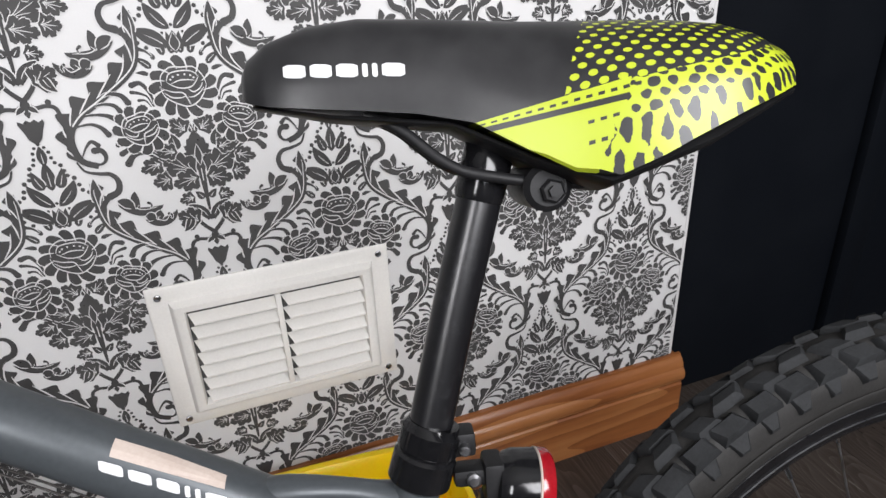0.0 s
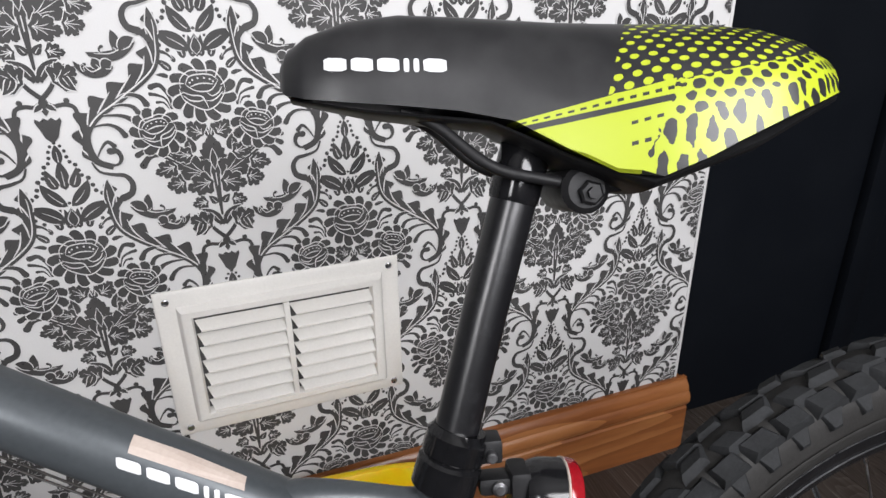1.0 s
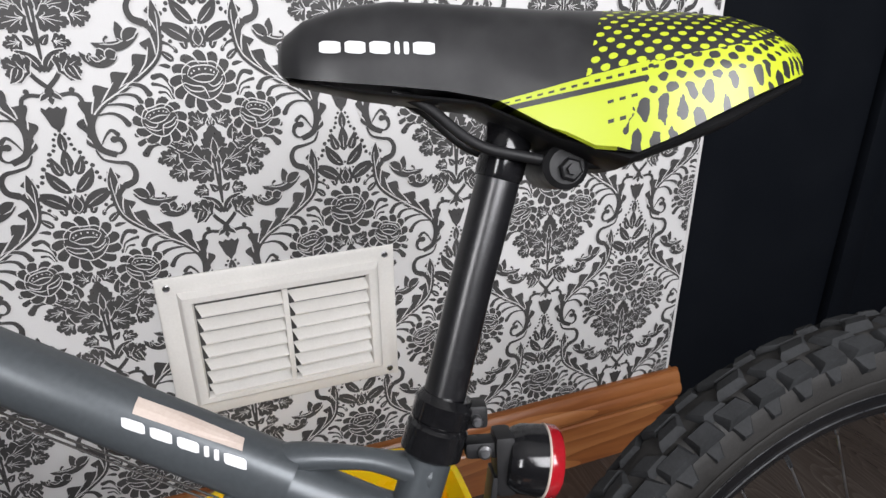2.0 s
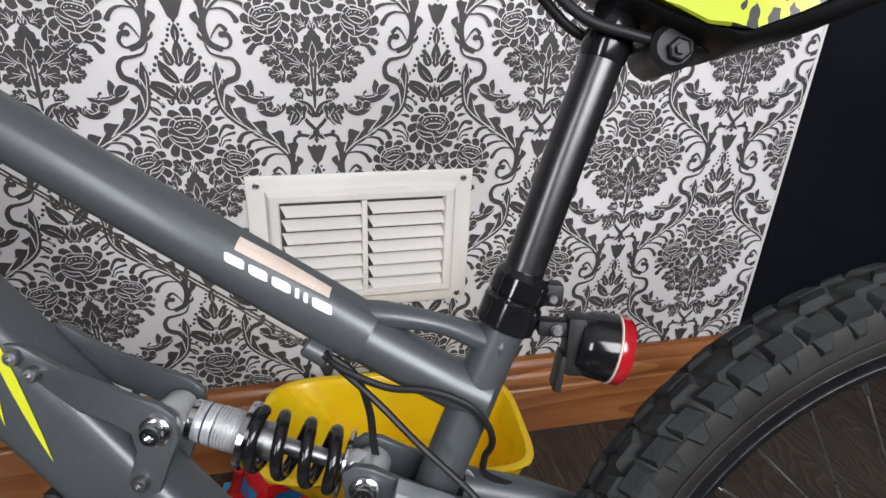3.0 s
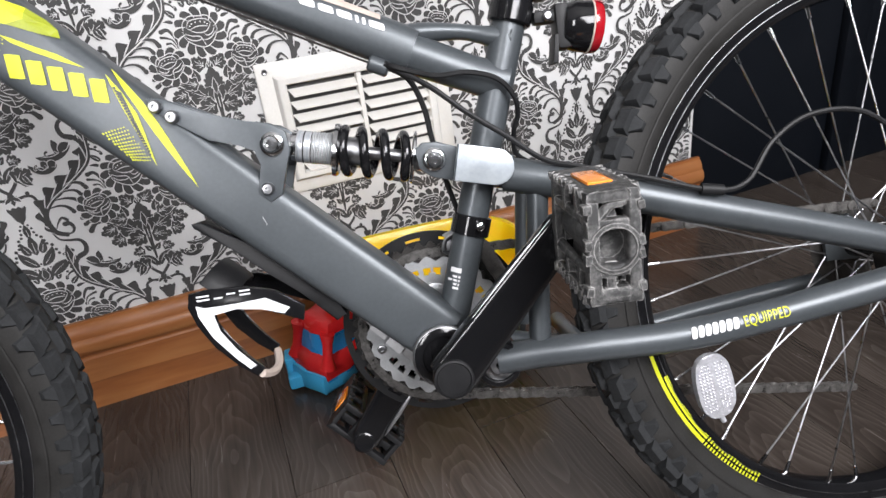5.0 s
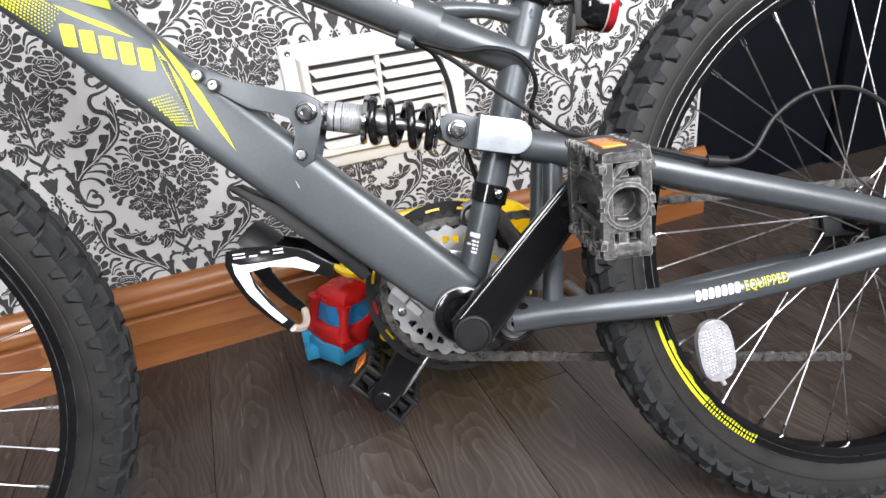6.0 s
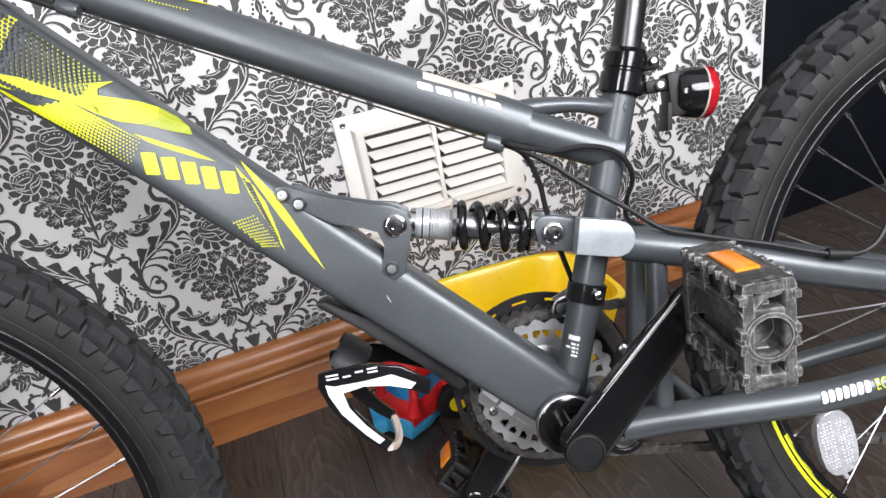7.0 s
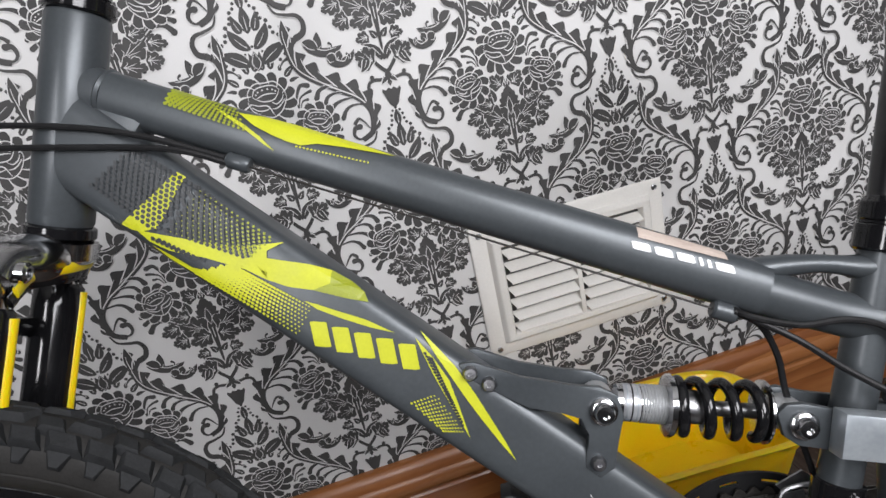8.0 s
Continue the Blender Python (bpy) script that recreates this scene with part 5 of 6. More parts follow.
part("stay_bridge", tube([P(0.020, 0.305, -0.05), P(0.020, 0.305, 0.05)], 0.009, 12), frame_grey, bike)
piv = part("pivot", lathe([(-0.050, 0.0215), (-0.047, 0.0235), (0.047, 0.0235), (0.050, 0.0215), (0.0505, 0.0175), (0.0470, 0.0165), (0.0465, 0.010), (0.0500, 0.0095), (0.0510, 0.006), (0.0495, 0.003)], P(-0.062, 0.300), (0, -1, 0), 28), black_gloss, bike, "black pivot with a steel bolt")
part("pivot_bolt", lathe([(0.046, 0.0160), (0.0478, 0.0160), (0.0500, 0.0095), (0.0515, 0.0085), (0.0516, 0.0035), (0.049, 0.003)], P(-0.062, 0.300), (0, -1, 0), 20), steel, piv)
part("band_clamp", lathe([(-0.010, 0.0182), (-0.009, 0.0195), (0.009, 0.0195), (0.010, 0.0182)], P(-0.0665, 0.432), st_dir, 26), black_gloss, bike, "black derailleur band clamp")
part("band_bolt", lathe([(0, 0.0045), (0.006, 0.0045), (0.007, 0.003)], P(-0.0600, 0.432, 0.0185), (0, -1, 0), 10), chrome, bike)
stf = on_tube(BB, (-0.041, 0.510), 0.0162, 0.0162, 2.0)
for s0, hh, words in ((0.392, 0.022, (0.62,)), (0.368, 0.010, (0.12, 0.26)), (0.350, 0.010, (0.10, 0.22, 0.22)), (0.332, 0.010, (0.08, 0.20)), (0.314, 0.010, (0.36,))):
    t0 = 0.16
    for wd in words:
        decal("spec_print", [[(s0, t0), (s0 + hh, t0), (s0 + hh, t0 + wd * 0.5), (s0 + hh, t0 + wd), (s0, t0 + wd), (s0, t0 + wd * 0.5)]], stf, white_print, seat_tube, "small white print")
        t0 += wd + 0.07
fm = tube(smooth_path([P(-0.066, 0.424, -0.030), P(-0.0755, 0.421, -0.040), P(-0.0905, 0.415, -0.045), P(-0.0950, 0.402, -0.045), P(-0.0835, 0.398, -0.045), P(-0.066, 0.404, -0.040)], 5), 0.0022, 8)
fder = part("front_derailleur", fm, steel, bike, "steel front derailleur cage")
part("cage_plate", plate([(-0.0945, 0.4185), (-0.070, 0.4290), (-0.060, 0.4200), (-0.088, 0.4100)], 0.050, 0.053, 0.001), steel, fder, "bent steel cage plate")
part("cage_plate", plate([(-0.0930, 0.4120), (-0.072, 0.4130), (-0.072, 0.4000), (-0.0910, 0.3995)], 0.047, 0.049, 0.0008), steel, fder)
part("derailleur_link", plate([(-0.060, 0.420), (-0.0455, 0.4040), (-0.0225, 0.3540), (-0.0270, 0.3440), (-0.0370, 0.3470), (-0.0580, 0.3890)], 0.038, 0.044, 0.002), chain_steel, fder, "grey steel derailleur arm")
part("link_pivot", lathe([(0, 0.0058), (0.003, 0.0058), (0.0042, 0.0042)], P(-0.0285, 0.3520, -0.037), (0, -1, 0), 14), steel, fder)

# bottom bracket and cranks
part("bottom_bracket", lathe([(-0.042, 0.023), (-0.040, 0.0245), (0.030, 0.0245), (0.0310, 0.0295), (0.0385, 0.0300), (0.0400, 0.0275), (0.0405, 0.0215), (0.0375, 0.0205), (0.0370, 0.0120), (0.060, 0.0110)], P(-0.1125, 0.3125), (0, -1, 0), 32), black_gloss, bike, "black bottom bracket with a grey cup")
part("bracket_shell", lathe([(-0.033, 0.0255), (-0.030, 0.0268), (0.0285, 0.0268), (0.0300, 0.0255)], P(*BB), (0, -1, 0), 32), frame_grey, bike)

part("bracket_cup", lathe([(0.0295, 0.0262), (0.0300, 0.0305), (0.0312, 0.0312), (0.0375, 0.0312), (0.0388, 0.0298), (0.0390, 0.0285), (0.0330, 0.0280), (0.0325, 0.0262)], P(-0.1125, 0.3125), (0, -1, 0), 32, True), steel, bike, "grey bottom bracket cup")


RC = (-0.1150, 0.3175)


def crank(sd):
    """A crank arm: sd is 1 for the left one, which points up to the rear, and -1 for the right."""
    d = Vector((0.686, 0, 0.7276)) if sd > 0 else Vector((-0.612, 0, -0.791))
    a = P(*BB, 0.074) if sd > 0 else P(*RC, -0.078)
    e = a + d * 0.170 + Vector((0, -0.010 * sd, 0))
    q0, q1 = a - d * 0.004, a + d * 0.184
    bm = oval_tube((q0.x, q0.z), (q1.x, q1.z), 0.0225, 0.0165, 0.0105, 0.0095, 4.5, 40, 12)
    for v in bm.verts:
        t = (Vector((v.co.x, 0, v.co.z)) - Vector((a.x, 0, a.z))).dot(d)
        if t > 0.170:
            mid = Vector((a.x, 0, a.z)) + d * 0.170
            k = math.sqrt(max(0.0, 1 - ((t - 0.170) / 0.0150) ** 2))
            perp = Vector((v.co.x, 0, v.co.z)) - mid - d * (t - 0.170)
            v.co.x, v.co.z = mid.x + d.x * (t - 0.170) + perp.x * k, mid.z + d.z * (t - 0.170) + perp.z * k
        v.co.y += a.y - sd * 0.010 * t / 0.170
    arm = part("crank_arm", bm, black_gloss, bike, "black crank arm with polished edges")
    perp = Vector((-d.z, 0, d.x))
    # steel strip that builds the highlight along the scuffed edge as a shape
    edge = [a + d * t + perp * (0.0212 - 0.0048 * t / 0.17) + Vector((0, -0.0088 - sd * 0.010 * t / 0.170, 0)) for t in ((0.055, 0.08, 0.11, 0.135, 0.165) if sd > 0 else (0.085, 0.10, 0.12, 0.14, 0.152))]
    part("crank_edge", tube(edge, [0.0003, 0.0012, 0.0015, 0.0014, 0.0004] if sd > 0 else [0.0008, 0.0026, 0.0028, 0.0020, 0.0006], 8), steel, arm, "bright strip for the edge's scuffs and its highlight")
    part("crank_cap", lathe([(-0.030, 0.0120), (-0.014, 0.0180), (0.010, 0.0190), (0.0135, 0.0180), (0.0140, 0.0160), (0.0125, 0.0150), (0.0125, 0.0)], a, (0, -sd, 0), 26), black_plastic, arm)
    part("spindle_end", lathe([(-0.002, 0.0125), (0.0010, 0.0125), (0.0022, 0.0105), (0.0016, 0.0085), (0.0016, 0.0)], e + Vector((0, 0.0092 * sd, 0)), (0, sd, 0), 22), black_gloss, arm)
    return e


def pedal(e, sd, turn, dip, finish):
    """A worn cage pedal on the crank's end."""
    m = Matrix.Translation(e) @ Matrix.Rotation(radians(turn), 4, "Y") @ Matrix.Rotation(radians(dip), 4, "X")
    y = lambda a: -sd * a
    H, T, OUT = 0.0425, 0.0195, 0.112
    ped = part("pedal", lathe([(0.006, 0.010), (0.014, 0.0140), (0.030, 0.0150), (0.085, 0.0150), (0.098, 0.0185), (OUT + 0.001, 0.0190), (OUT + 0.0015, 0.0155), (OUT - 0.010, 0.0142), (OUT - 0.018, 0.0125)], (0, 0, 0), (0, -sd, 0), 26), finish, bike, "scuffed dark plastic cage pedal with orange reflectors")
    ped.matrix_local = m
    bars = bmesh.new()

    def bar(x0, x1, ya, yb, z0, z1, bev=0.0022):
        lo, hi = sorted((y(ya), y(yb)))
        xa, xb = sorted((x0, x1))
        add_box(bars, (xa, lo, min(z0, z1)), (xb, hi, max(z0, z1)), bev)
    # outer end: posts, head, foot and the bridges to the round boss
    for sx in (-1, 1):
        bar(sx * T, sx * (T - 0.0095), OUT - 0.012, OUT, -H, H)
    bar(-T, T, OUT - 0.013, OUT, H - 0.009, H)
    bar(-T, T, OUT - 0.013, OUT, -H, -H + 0.013)
    bar(-T, T, OUT - 0.011, OUT - 0.001, 0.013, 0.021)
    bar(-T, T, OUT - 0.011, OUT - 0.001, -0.022, -0.013)
    bar(-0.007, 0.001, OUT - 0.010, OUT - 0.001, -H + 0.010, -0.018)
    add_tube(bars, [(T - 0.006, y(OUT - 0.006), H - 0.008), (-0.001, y(OUT - 0.006), H - 0.012), (-T + 0.006, y(OUT - 0.006), 0.018)], 0.0040, 8)
    # inner end and the long edges
    for sx in (-1, 1):
        bar(sx * T, sx * (T - 0.008), 0.010, 0.020, -H, H)
        for zz in (1, -1):
            bar(sx * T, sx * (T - 0.0065), 0.014, OUT - 0.008, zz * H, zz * (H - 0.0075))
        bar(sx * (T - 0.001), sx * (T - 0.0065), 0.018, OUT - 0.008, 0.0155, 0.0225)
        bar(sx * (T - 0.001), sx * (T - 0.0065), 0.018, OUT - 0.008, -0.0225, -0.0155)
        for a in (0.044, 0.076):
            bar(sx * (T - 0.0005), sx * (T - 0.0070), a, a + 0.0075, -H + 0.004, -0.017)
            bar(sx * (T - 0.0005), sx * (T - 0.0070), a, a + 0.0075, 0.017, H - 0.004)
        # blunt grip studs
        for k in range(8):
            a = 0.016 + 0.0118 * k
            for zz in (1, -1):
                bar(sx * (T - 0.003), sx * (T + 0.0028), a, a + 0.0052, zz * (H - 0.0065), zz * (H + 0.0008), 0.0016)
        for zz in (0.030, -0.030, 0.004, -0.006):
            bar(sx * (T - 0.003), sx * (T + 0.0026), OUT - 0.008, OUT + 0.0018, zz - 0.0038, zz + 0.0038, 0.0016)
    bar(-T, T, 0.010, 0.018, -0.018, 0.018)
    for zz in (1, -1):
        bar(-T, T, 0.012, 0.036, zz * H, zz * (H - 0.006))
        bar(-T, T, 0.086, OUT, zz * H, zz * (H - 0.006))
        bar(-T + 0.002, T - 0.002, 0.034, 0.088, zz * (H - 0.0015), zz * (H - 0.0065))
        bar(-0.0045, 0.0045, 0.018, OUT - 0.010, zz * (H - 0.006), zz * 0.012, 0.001)
    bmesh.ops.subdivide_edges(bars, edges=[ed for ed in bars.edges if ed.calc_length() > 0.007], cuts=2, use_grid_fill=True)
    for v in bars.verts:
        v.co += noise.noise_vector(v.co * 150.0) * 0.0013 + noise.noise_vector(v.co * 420.0) * 0.0007
    part("pedal_cage", bars, finish, ped)
    for zz in (1, -1):
        lo, hi = sorted((y(0.038), y(0.084)))
        z0, z1 = sorted((zz * (H - 0.003), zz * (H + 0.0010)))
        part("pedal_reflector", box((-0.0095, lo, z0), (0.0095, hi, z1), 0.001), orange_reflector, ped, "orange reflector")


pedal(crank(1) + Vector((0.006, 0, 0.009)), 1, 1, 7, worn_plastic)
pedal(crank(-1), -1, -43, 0, black_plastic)


def ring_plate(name, radii, off, thick, material, label, cut, n=144, teeth=0):
    """A flat ring in lanes between the radii; cut(lane, k) tells the cells that are open, of n round it."""
    bm = bmesh.new()
    lanes = len(radii) - 1

    def at(i, k, o):
        r, a = radii[i], 2 * math.pi * k / n
        if teeth and i == lanes:
            r -= 0.0055 * (0.5 - 0.5 * math.cos(teeth * a)) ** 1.5
        return bm.verts.new(P(RC[0] + r * math.cos(a), RC[1] + r * math.sin(a), o))
    faces = [[[at(i, k, o) for k in range(n)] for i in range(lanes + 1)] for o in (off + thick / 2, off - thick / 2)]
    shut = lambda lane, k: 0 <= lane < lanes and not cut(lane, k % n)
    for lane in range(lanes):
        for k in range(n):
            if not shut(lane, k):
                continue
            k1 = (k + 1) % n
            (a, b), (c, d) = ((f[lane], f[lane + 1]) for f in faces)
            bm.faces.new((a[k], b[k], b[k1], a[k1]))
            bm.faces.new((c[k], c[k1], d[k1], d[k]))
            if not shut(lane - 1, k):
                bm.faces.new((a[k], a[k1], c[k1], c[k]))
            if not shut(lane + 1, k):
                bm.faces.new((b[k], d[k], d[k1], b[k1]))
            if not shut(lane, k - 1):
                bm.faces.new((a[k], c[k], d[k], b[k]))
            if not shut(lane, k + 1):
                bm.faces.new((a[k1], b[k1], d[k1], c[k1]))
    return part(name, bm, material, bike, label)


def scallops(lane, k):
    """Five groups of four rounded openings, and a lone one nearer the axle in each."""
    a = (k * 2.5 - 207.5) % 72.0
    if a > 48:
        return False
    b = a % 12.0
    if lane == 4:
        return b < 7.5
    if lane == 3:
        return 0.5 < b < 5.5
    return lane == 1 and 12 < a < 24


ring_plate("chain_guard", (0.0850, 0.0950, 0.0985, 0.1050), -0.0755, 0.004, black_plastic, "black plastic chain guard ring with slots", lambda lane, k: lane == 1 and k % 9 in (1, 2, 3, 4))
gs = bmesh.new()
for k in range(5):
    a = radians(52.5 + 72 * k)
    add_tube(gs, [P(RC[0] + 0.022 * math.cos(a), RC[1] + 0.022 * math.sin(a), -0.069), P(RC[0] + 0.092 * math.cos(a), RC[1] + 0.092 * math.sin(a), -0.071)], [0.012, 0.007], 8, 0.25, (0, 1, 0))
part("crank_spider", gs, black_plastic, bike)
ring_plate("chainring", (0.068, 0.0940), -0.068, 0.0025, chain_steel, "dark steel large chainring", lambda lane, k: False, 252, 42)
ring_plate("chainring", (0.066, 0.0810), -0.0625, 0.0025, chain_steel, "dark steel middle chainring", lambda lane, k: False, 216, 36)
inner = ring_plate("chainring", (0.030, 0.0385, 0.0430, 0.0580, 0.0605, 0.0665, 0.0790), -0.057, 0.003, dull_steel, "bare silver chainring with scalloped openings", scallops, 144, 24)
part("ring_step", lathe([(0.0, 0.0500), (0.0022, 0.0490), (0.0030, 0.0470), (0.0030, 0.0310)], P(*RC, -0.0562), (0, -1, 0), 40), dull_steel, inner)
for k in range(5):
    a = radians(195 + 72 * k)
    part("chainring_bolt", lathe([(0, 0.0052), (0.002, 0.0052), (0.0028, 0.0040), (0.0028, 0.0022), (0.0010, 0.0020), (0.0010, 0.0)], P(RC[0] + 0.0660 * math.cos(a), RC[1] + 0.0660 * math.sin(a), -0.0555), (0, -1, 0), 14), steel, inner)
for u, v, long in ((-0.1780, 0.3235, 0.0105), (-0.1635, 0.3045, 0.0100)):
    part("white_tag", box((-long, -0.0010, -0.0045), (long, 0.0010, 0.0045), 0.0006, Matrix.Translation(P(u, v, -0.048)) @ Matrix.Rotation(radians(49), 4, "Y")), white_print, inner, "small white tag")


def chain():
    """Links round the middle ring and back to the rear cogs."""
    path = []
    r = 0.0825
    for k in range(41):
        a = radians(84) + radians(182) * k / 40
        path.append(P(RC[0] + r * math.cos(a), RC[1] + r * math.sin(a), -0.0600))
    low_end, top_end = P(REAR[0] - 0.02, REAR[1] - 0.172, -0.050), P(REAR[0], REAR[1] + 0.045, -0.040)
    pts = [top_end] + path + [low_end]
    step, out = 0.0127, []
    for a, b in zip(pts, pts[1:]):
        n = max(1, int((b - a).length / 0.001))
        out += [a + (b - a) * (i / n) for i in range(n)]
    bm = bmesh.new()
    last, i, links = out[0], 0, [out[0]]
    for q in out:
        if (q - last).length >= step:
            links.append(q)
            last = q
    for i, (a, b) in enumerate(zip(links, links[1:])):
        d = (b - a).normalized()
        nrm = Vector((-d.z, 0, d.x))
        w = 0.0042 if i % 2 else 0.0028
        for sd in (1, -1):
            o = Vector((0, sd * w, 0))
            ring = []
            for k in range(8):
                t = 2 * math.pi * k / 8
                c = (a if math.cos(t) < 0 else b) + d * math.cos(t) * 0.0046 + nrm * math.sin(t) * 0.0052
                ring.append(c)
            lo = [bm.verts.new(c + o - Vector((0, 0.0005, 0))) for c in ring]
            hi = [bm.verts.new(c + o + Vector((0, 0.0005, 0))) for c in ring]
            bm.faces.new(lo)
            bm.faces.new(hi[::-1])
            for k in range(8):
                bm.faces.new((lo[k], hi[k], hi[(k + 1) % 8], lo[(k + 1) % 8]))
        add_lathe(bm, [(-0.0050, 0.0020), (-0.0050, 0.0038), (0.0050, 0.0038), (0.0050, 0.0020)], a, (0, 1, 0), 8)
    tagged(part("chain", bm, link_steel, bike, "oily dark bicycle chain"), kind="stuff")


chain()

# ---- wheels ----


def wheel(name, centre, axis, label, cogs, decals, reflector_angle, phase, size=1.0):
    """A spoked wheel with a knobbly tyre, built about its own centre; axis points to the bicycle's left."""
    w = new(name)
    w.empty_display_size = 0.05
    w.parent = bike
    ax = Vector(axis).normalized()
    zz = Vector((0, 0, 1)) - ax * ax.z
    zz.normalize()
    xx = (-ax).cross(zz).normalized()
    w.matrix_local = Matrix(((xx.x, -ax.x, zz.x, centre[0]), (xx.y, -ax.y, zz.y, centre[1]), (xx.z, -ax.z, zz.z, centre[2]), (0, 0, 0, 1))) @ Matrix.Scale(size, 4)
    w["label"] = label
    # tyre carcass
    prof = []
    for k in range(17):
        a = math.pi * (k / 16) - math.pi / 2
        prof.append((0.0245 * math.sin(a), 0.306 + 0.0310 * math.cos(a) ** 0.8 if math.cos(a) > 1e-6 else 0.306))
    prof = [(-0.0110, 0.281), (-0.0165, 0.286), (-0.0225, 0.296)] + prof[1:-1] + [(0.0225, 0.296), (0.0165, 0.286), (0.0110, 0.281)]
    tyre = part("tyre", lathe(prof, (0, 0, 0), (0, 1, 0), 120, True), rubber, w, "black knobbly tyre")
    kn = bmesh.new()

    rnd = random.Random(7)

    def knob(a, y, wa, wy, base, top, skew=0.0, tilt=0.0, taper=1.0):
        """One block of tread with chamfered edges, narrower outwards."""
        c, s = math.cos(a), math.sin(a)
        er, et = Vector((c, 0, s)), Vector((-s, 0, c))
        out = (er * math.cos(tilt) + Vector((0, 1, 0)) * math.sin(tilt))
        sid = (Vector((0, 1, 0)) * math.cos(tilt) - er * math.sin(tilt))
        p = er * base + Vector((0, y, 0))
        high = top - base + rnd.uniform(-0.0007, 0.0007)
        skew += rnd.uniform(-0.12, 0.12)
        wa *= rnd.uniform(0.93, 1.05)
        rings = []
        for rise, ka, ky in ((-0.003, 1.08, 1.06), (high * 0.58, 0.94, 0.94), (high * 0.94, 0.75, 0.73)):
            ring = []
            for i, j in ((-1, -1), (1, -1), (1, 1), (-1, 1)):
                f = taper if j * (1 if y > 0 else -1) > 0 else 1.0
                ring.append(kn.verts.new(p + et * (i * wa * f * ka + skew * j * wa) + sid * j * wy * ky + out * rise))
            rings.append(ring)
        kn.faces.new(rings[-1])
        for lo, hi in zip(rings, rings[1:]):
            for i in range(4):
                kn.faces.new((lo[i], lo[(i + 1) % 4], hi[(i + 1) % 4], hi[i]))
    n = 76
    for k in range(n):
        a = 2 * math.pi * (k + phase) / n
        st = math.pi / n
        for sd in (1, -1):
            if k % 2:
                knob(a, 0.0062 * sd, 0.0122, 0.0058, 0.3340, 0.3406, 0.28 * sd)
            else:
                knob(a, 0.0114 * sd, 0.0104, 0.0066, 0.3320, 0.3394, -0.30 * sd, 0.25 * sd)
            # shoulder blocks, long and short in turn
            knob(a + st, 0.0186 * sd, 0.0130 if k % 2 else 0.0112, 0.0070, 0.3255, 0.3338, -0.16 * sd, 0.66 * sd)
            # buttresses down the sidewall
            knob(a + st, 0.0216 * sd, 0.0118 if k % 2 else 0.0098, 0.0082, 0.3160, 0.3215 if k % 2 else 0.3198, 0.0, 1.14 * sd, 0.34)
    tagged(part("tread", kn, tread_rubber, tyre, "raised tread blocks"), kind="stuff")
    for sd in (1, -1):
        part("sidewall_line", lathe([(-0.0008, 0.2975), (0.0009 * sd, 0.2980), (0.0009 * sd, 0.2990), (-0.0008, 0.2995)], (0, sd * 0.0232, 0), (0, 1, 0), 96, True), rubber, tyre)
    rim = part("rim", lathe([(-0.0128, 0.285), (-0.0140, 0.2840), (-0.0135, 0.2720), (-0.0090, 0.2655), (0.0, 0.2635), (0.0090, 0.2655), (0.0135, 0.2720), (0.0140, 0.2840), (0.0128, 0.285), (0.0, 0.279)], (0, 0, 0), (0, 1, 0), 120, True), black_gloss, w, "black alloy rim")
    ring = bmesh.new()
    for sd in (1, -1):
        for rr in (0.2738, 0.2828):
            add_lathe(ring, [(-0.0004, rr), (0.0004, rr), (0.0004, rr + 0.0006), (-0.0004, rr + 0.0006)], (0, sd * 0.0141, 0), (0, 1, 0), 120, True)
    part("brake_track", ring, steel, rim, "thin bright machined line")
    part("hub", lathe([(-0.050, 0.006), (-0.036, 0.0075), (-0.034, 0.0225), (-0.030, 0.0225), (-0.028, 0.013), (0.028, 0.013), (0.030, 0.0225), (0.034, 0.0225), (0.036, 0.0100), (0.052, 0.0090), (0.054, 0.005), (0.062, 0.005)], (0, 0, 0), (0, -1, 0), 32), black_gloss, w, "black hub")
    part("axle_nut", lathe([(0.052, 0.0090), (0.060, 0.0090), (0.062, 0.0075)], (0, 0, 0), (0, -1, 0), 6), steel, w)
    for k in range(36):
        sd = 1 if k % 2 else -1
        lead = radians(58) * (1 if ((k + 1) // 2) % 2 else -1)
        ar = 2 * math.pi * (k + 0.5 + phase + (0.06 if k % 2 else -0.06)) / 36
        p0 = Vector((0.020 * math.cos(ar - lead), -0.0315 * sd, 0.020 * math.sin(ar - lead)))
        p1 = Vector((0.2640 * math.cos(ar), -0.003 * sd, 0.2640 * math.sin(ar)))
        sp = part("spoke", tube([p0, p1], 0.00095, 6), steel, w)
        d = (p0 - p1).normalized()
        part("nipple", tube([p1, p1 + d * 0.012], [0.0022, 0.0019], 8), chrome, sp)
    if reflector_angle is not None:
        a = reflector_angle
        oval = [(0.0205 * math.copysign(abs(math.cos(k * math.pi / 18)) ** 0.7, math.cos(k * math.pi / 18)), 0.035 * math.copysign(abs(math.sin(k * math.pi / 18)) ** 0.75, math.sin(k * math.pi / 18))) for k in range(36)]
        r = part("spoke_reflector", plate(oval, -0.009, -0.001, 0.002), clear_reflector, w, "clear ribbed spoke reflector")
        r.matrix_local = Matrix.Translation((0.236 * math.cos(a), -0.012, 0.236 * math.sin(a))) @ Matrix.Rotation(radians(-8), 4, "Y")
        rb = bmesh.new()
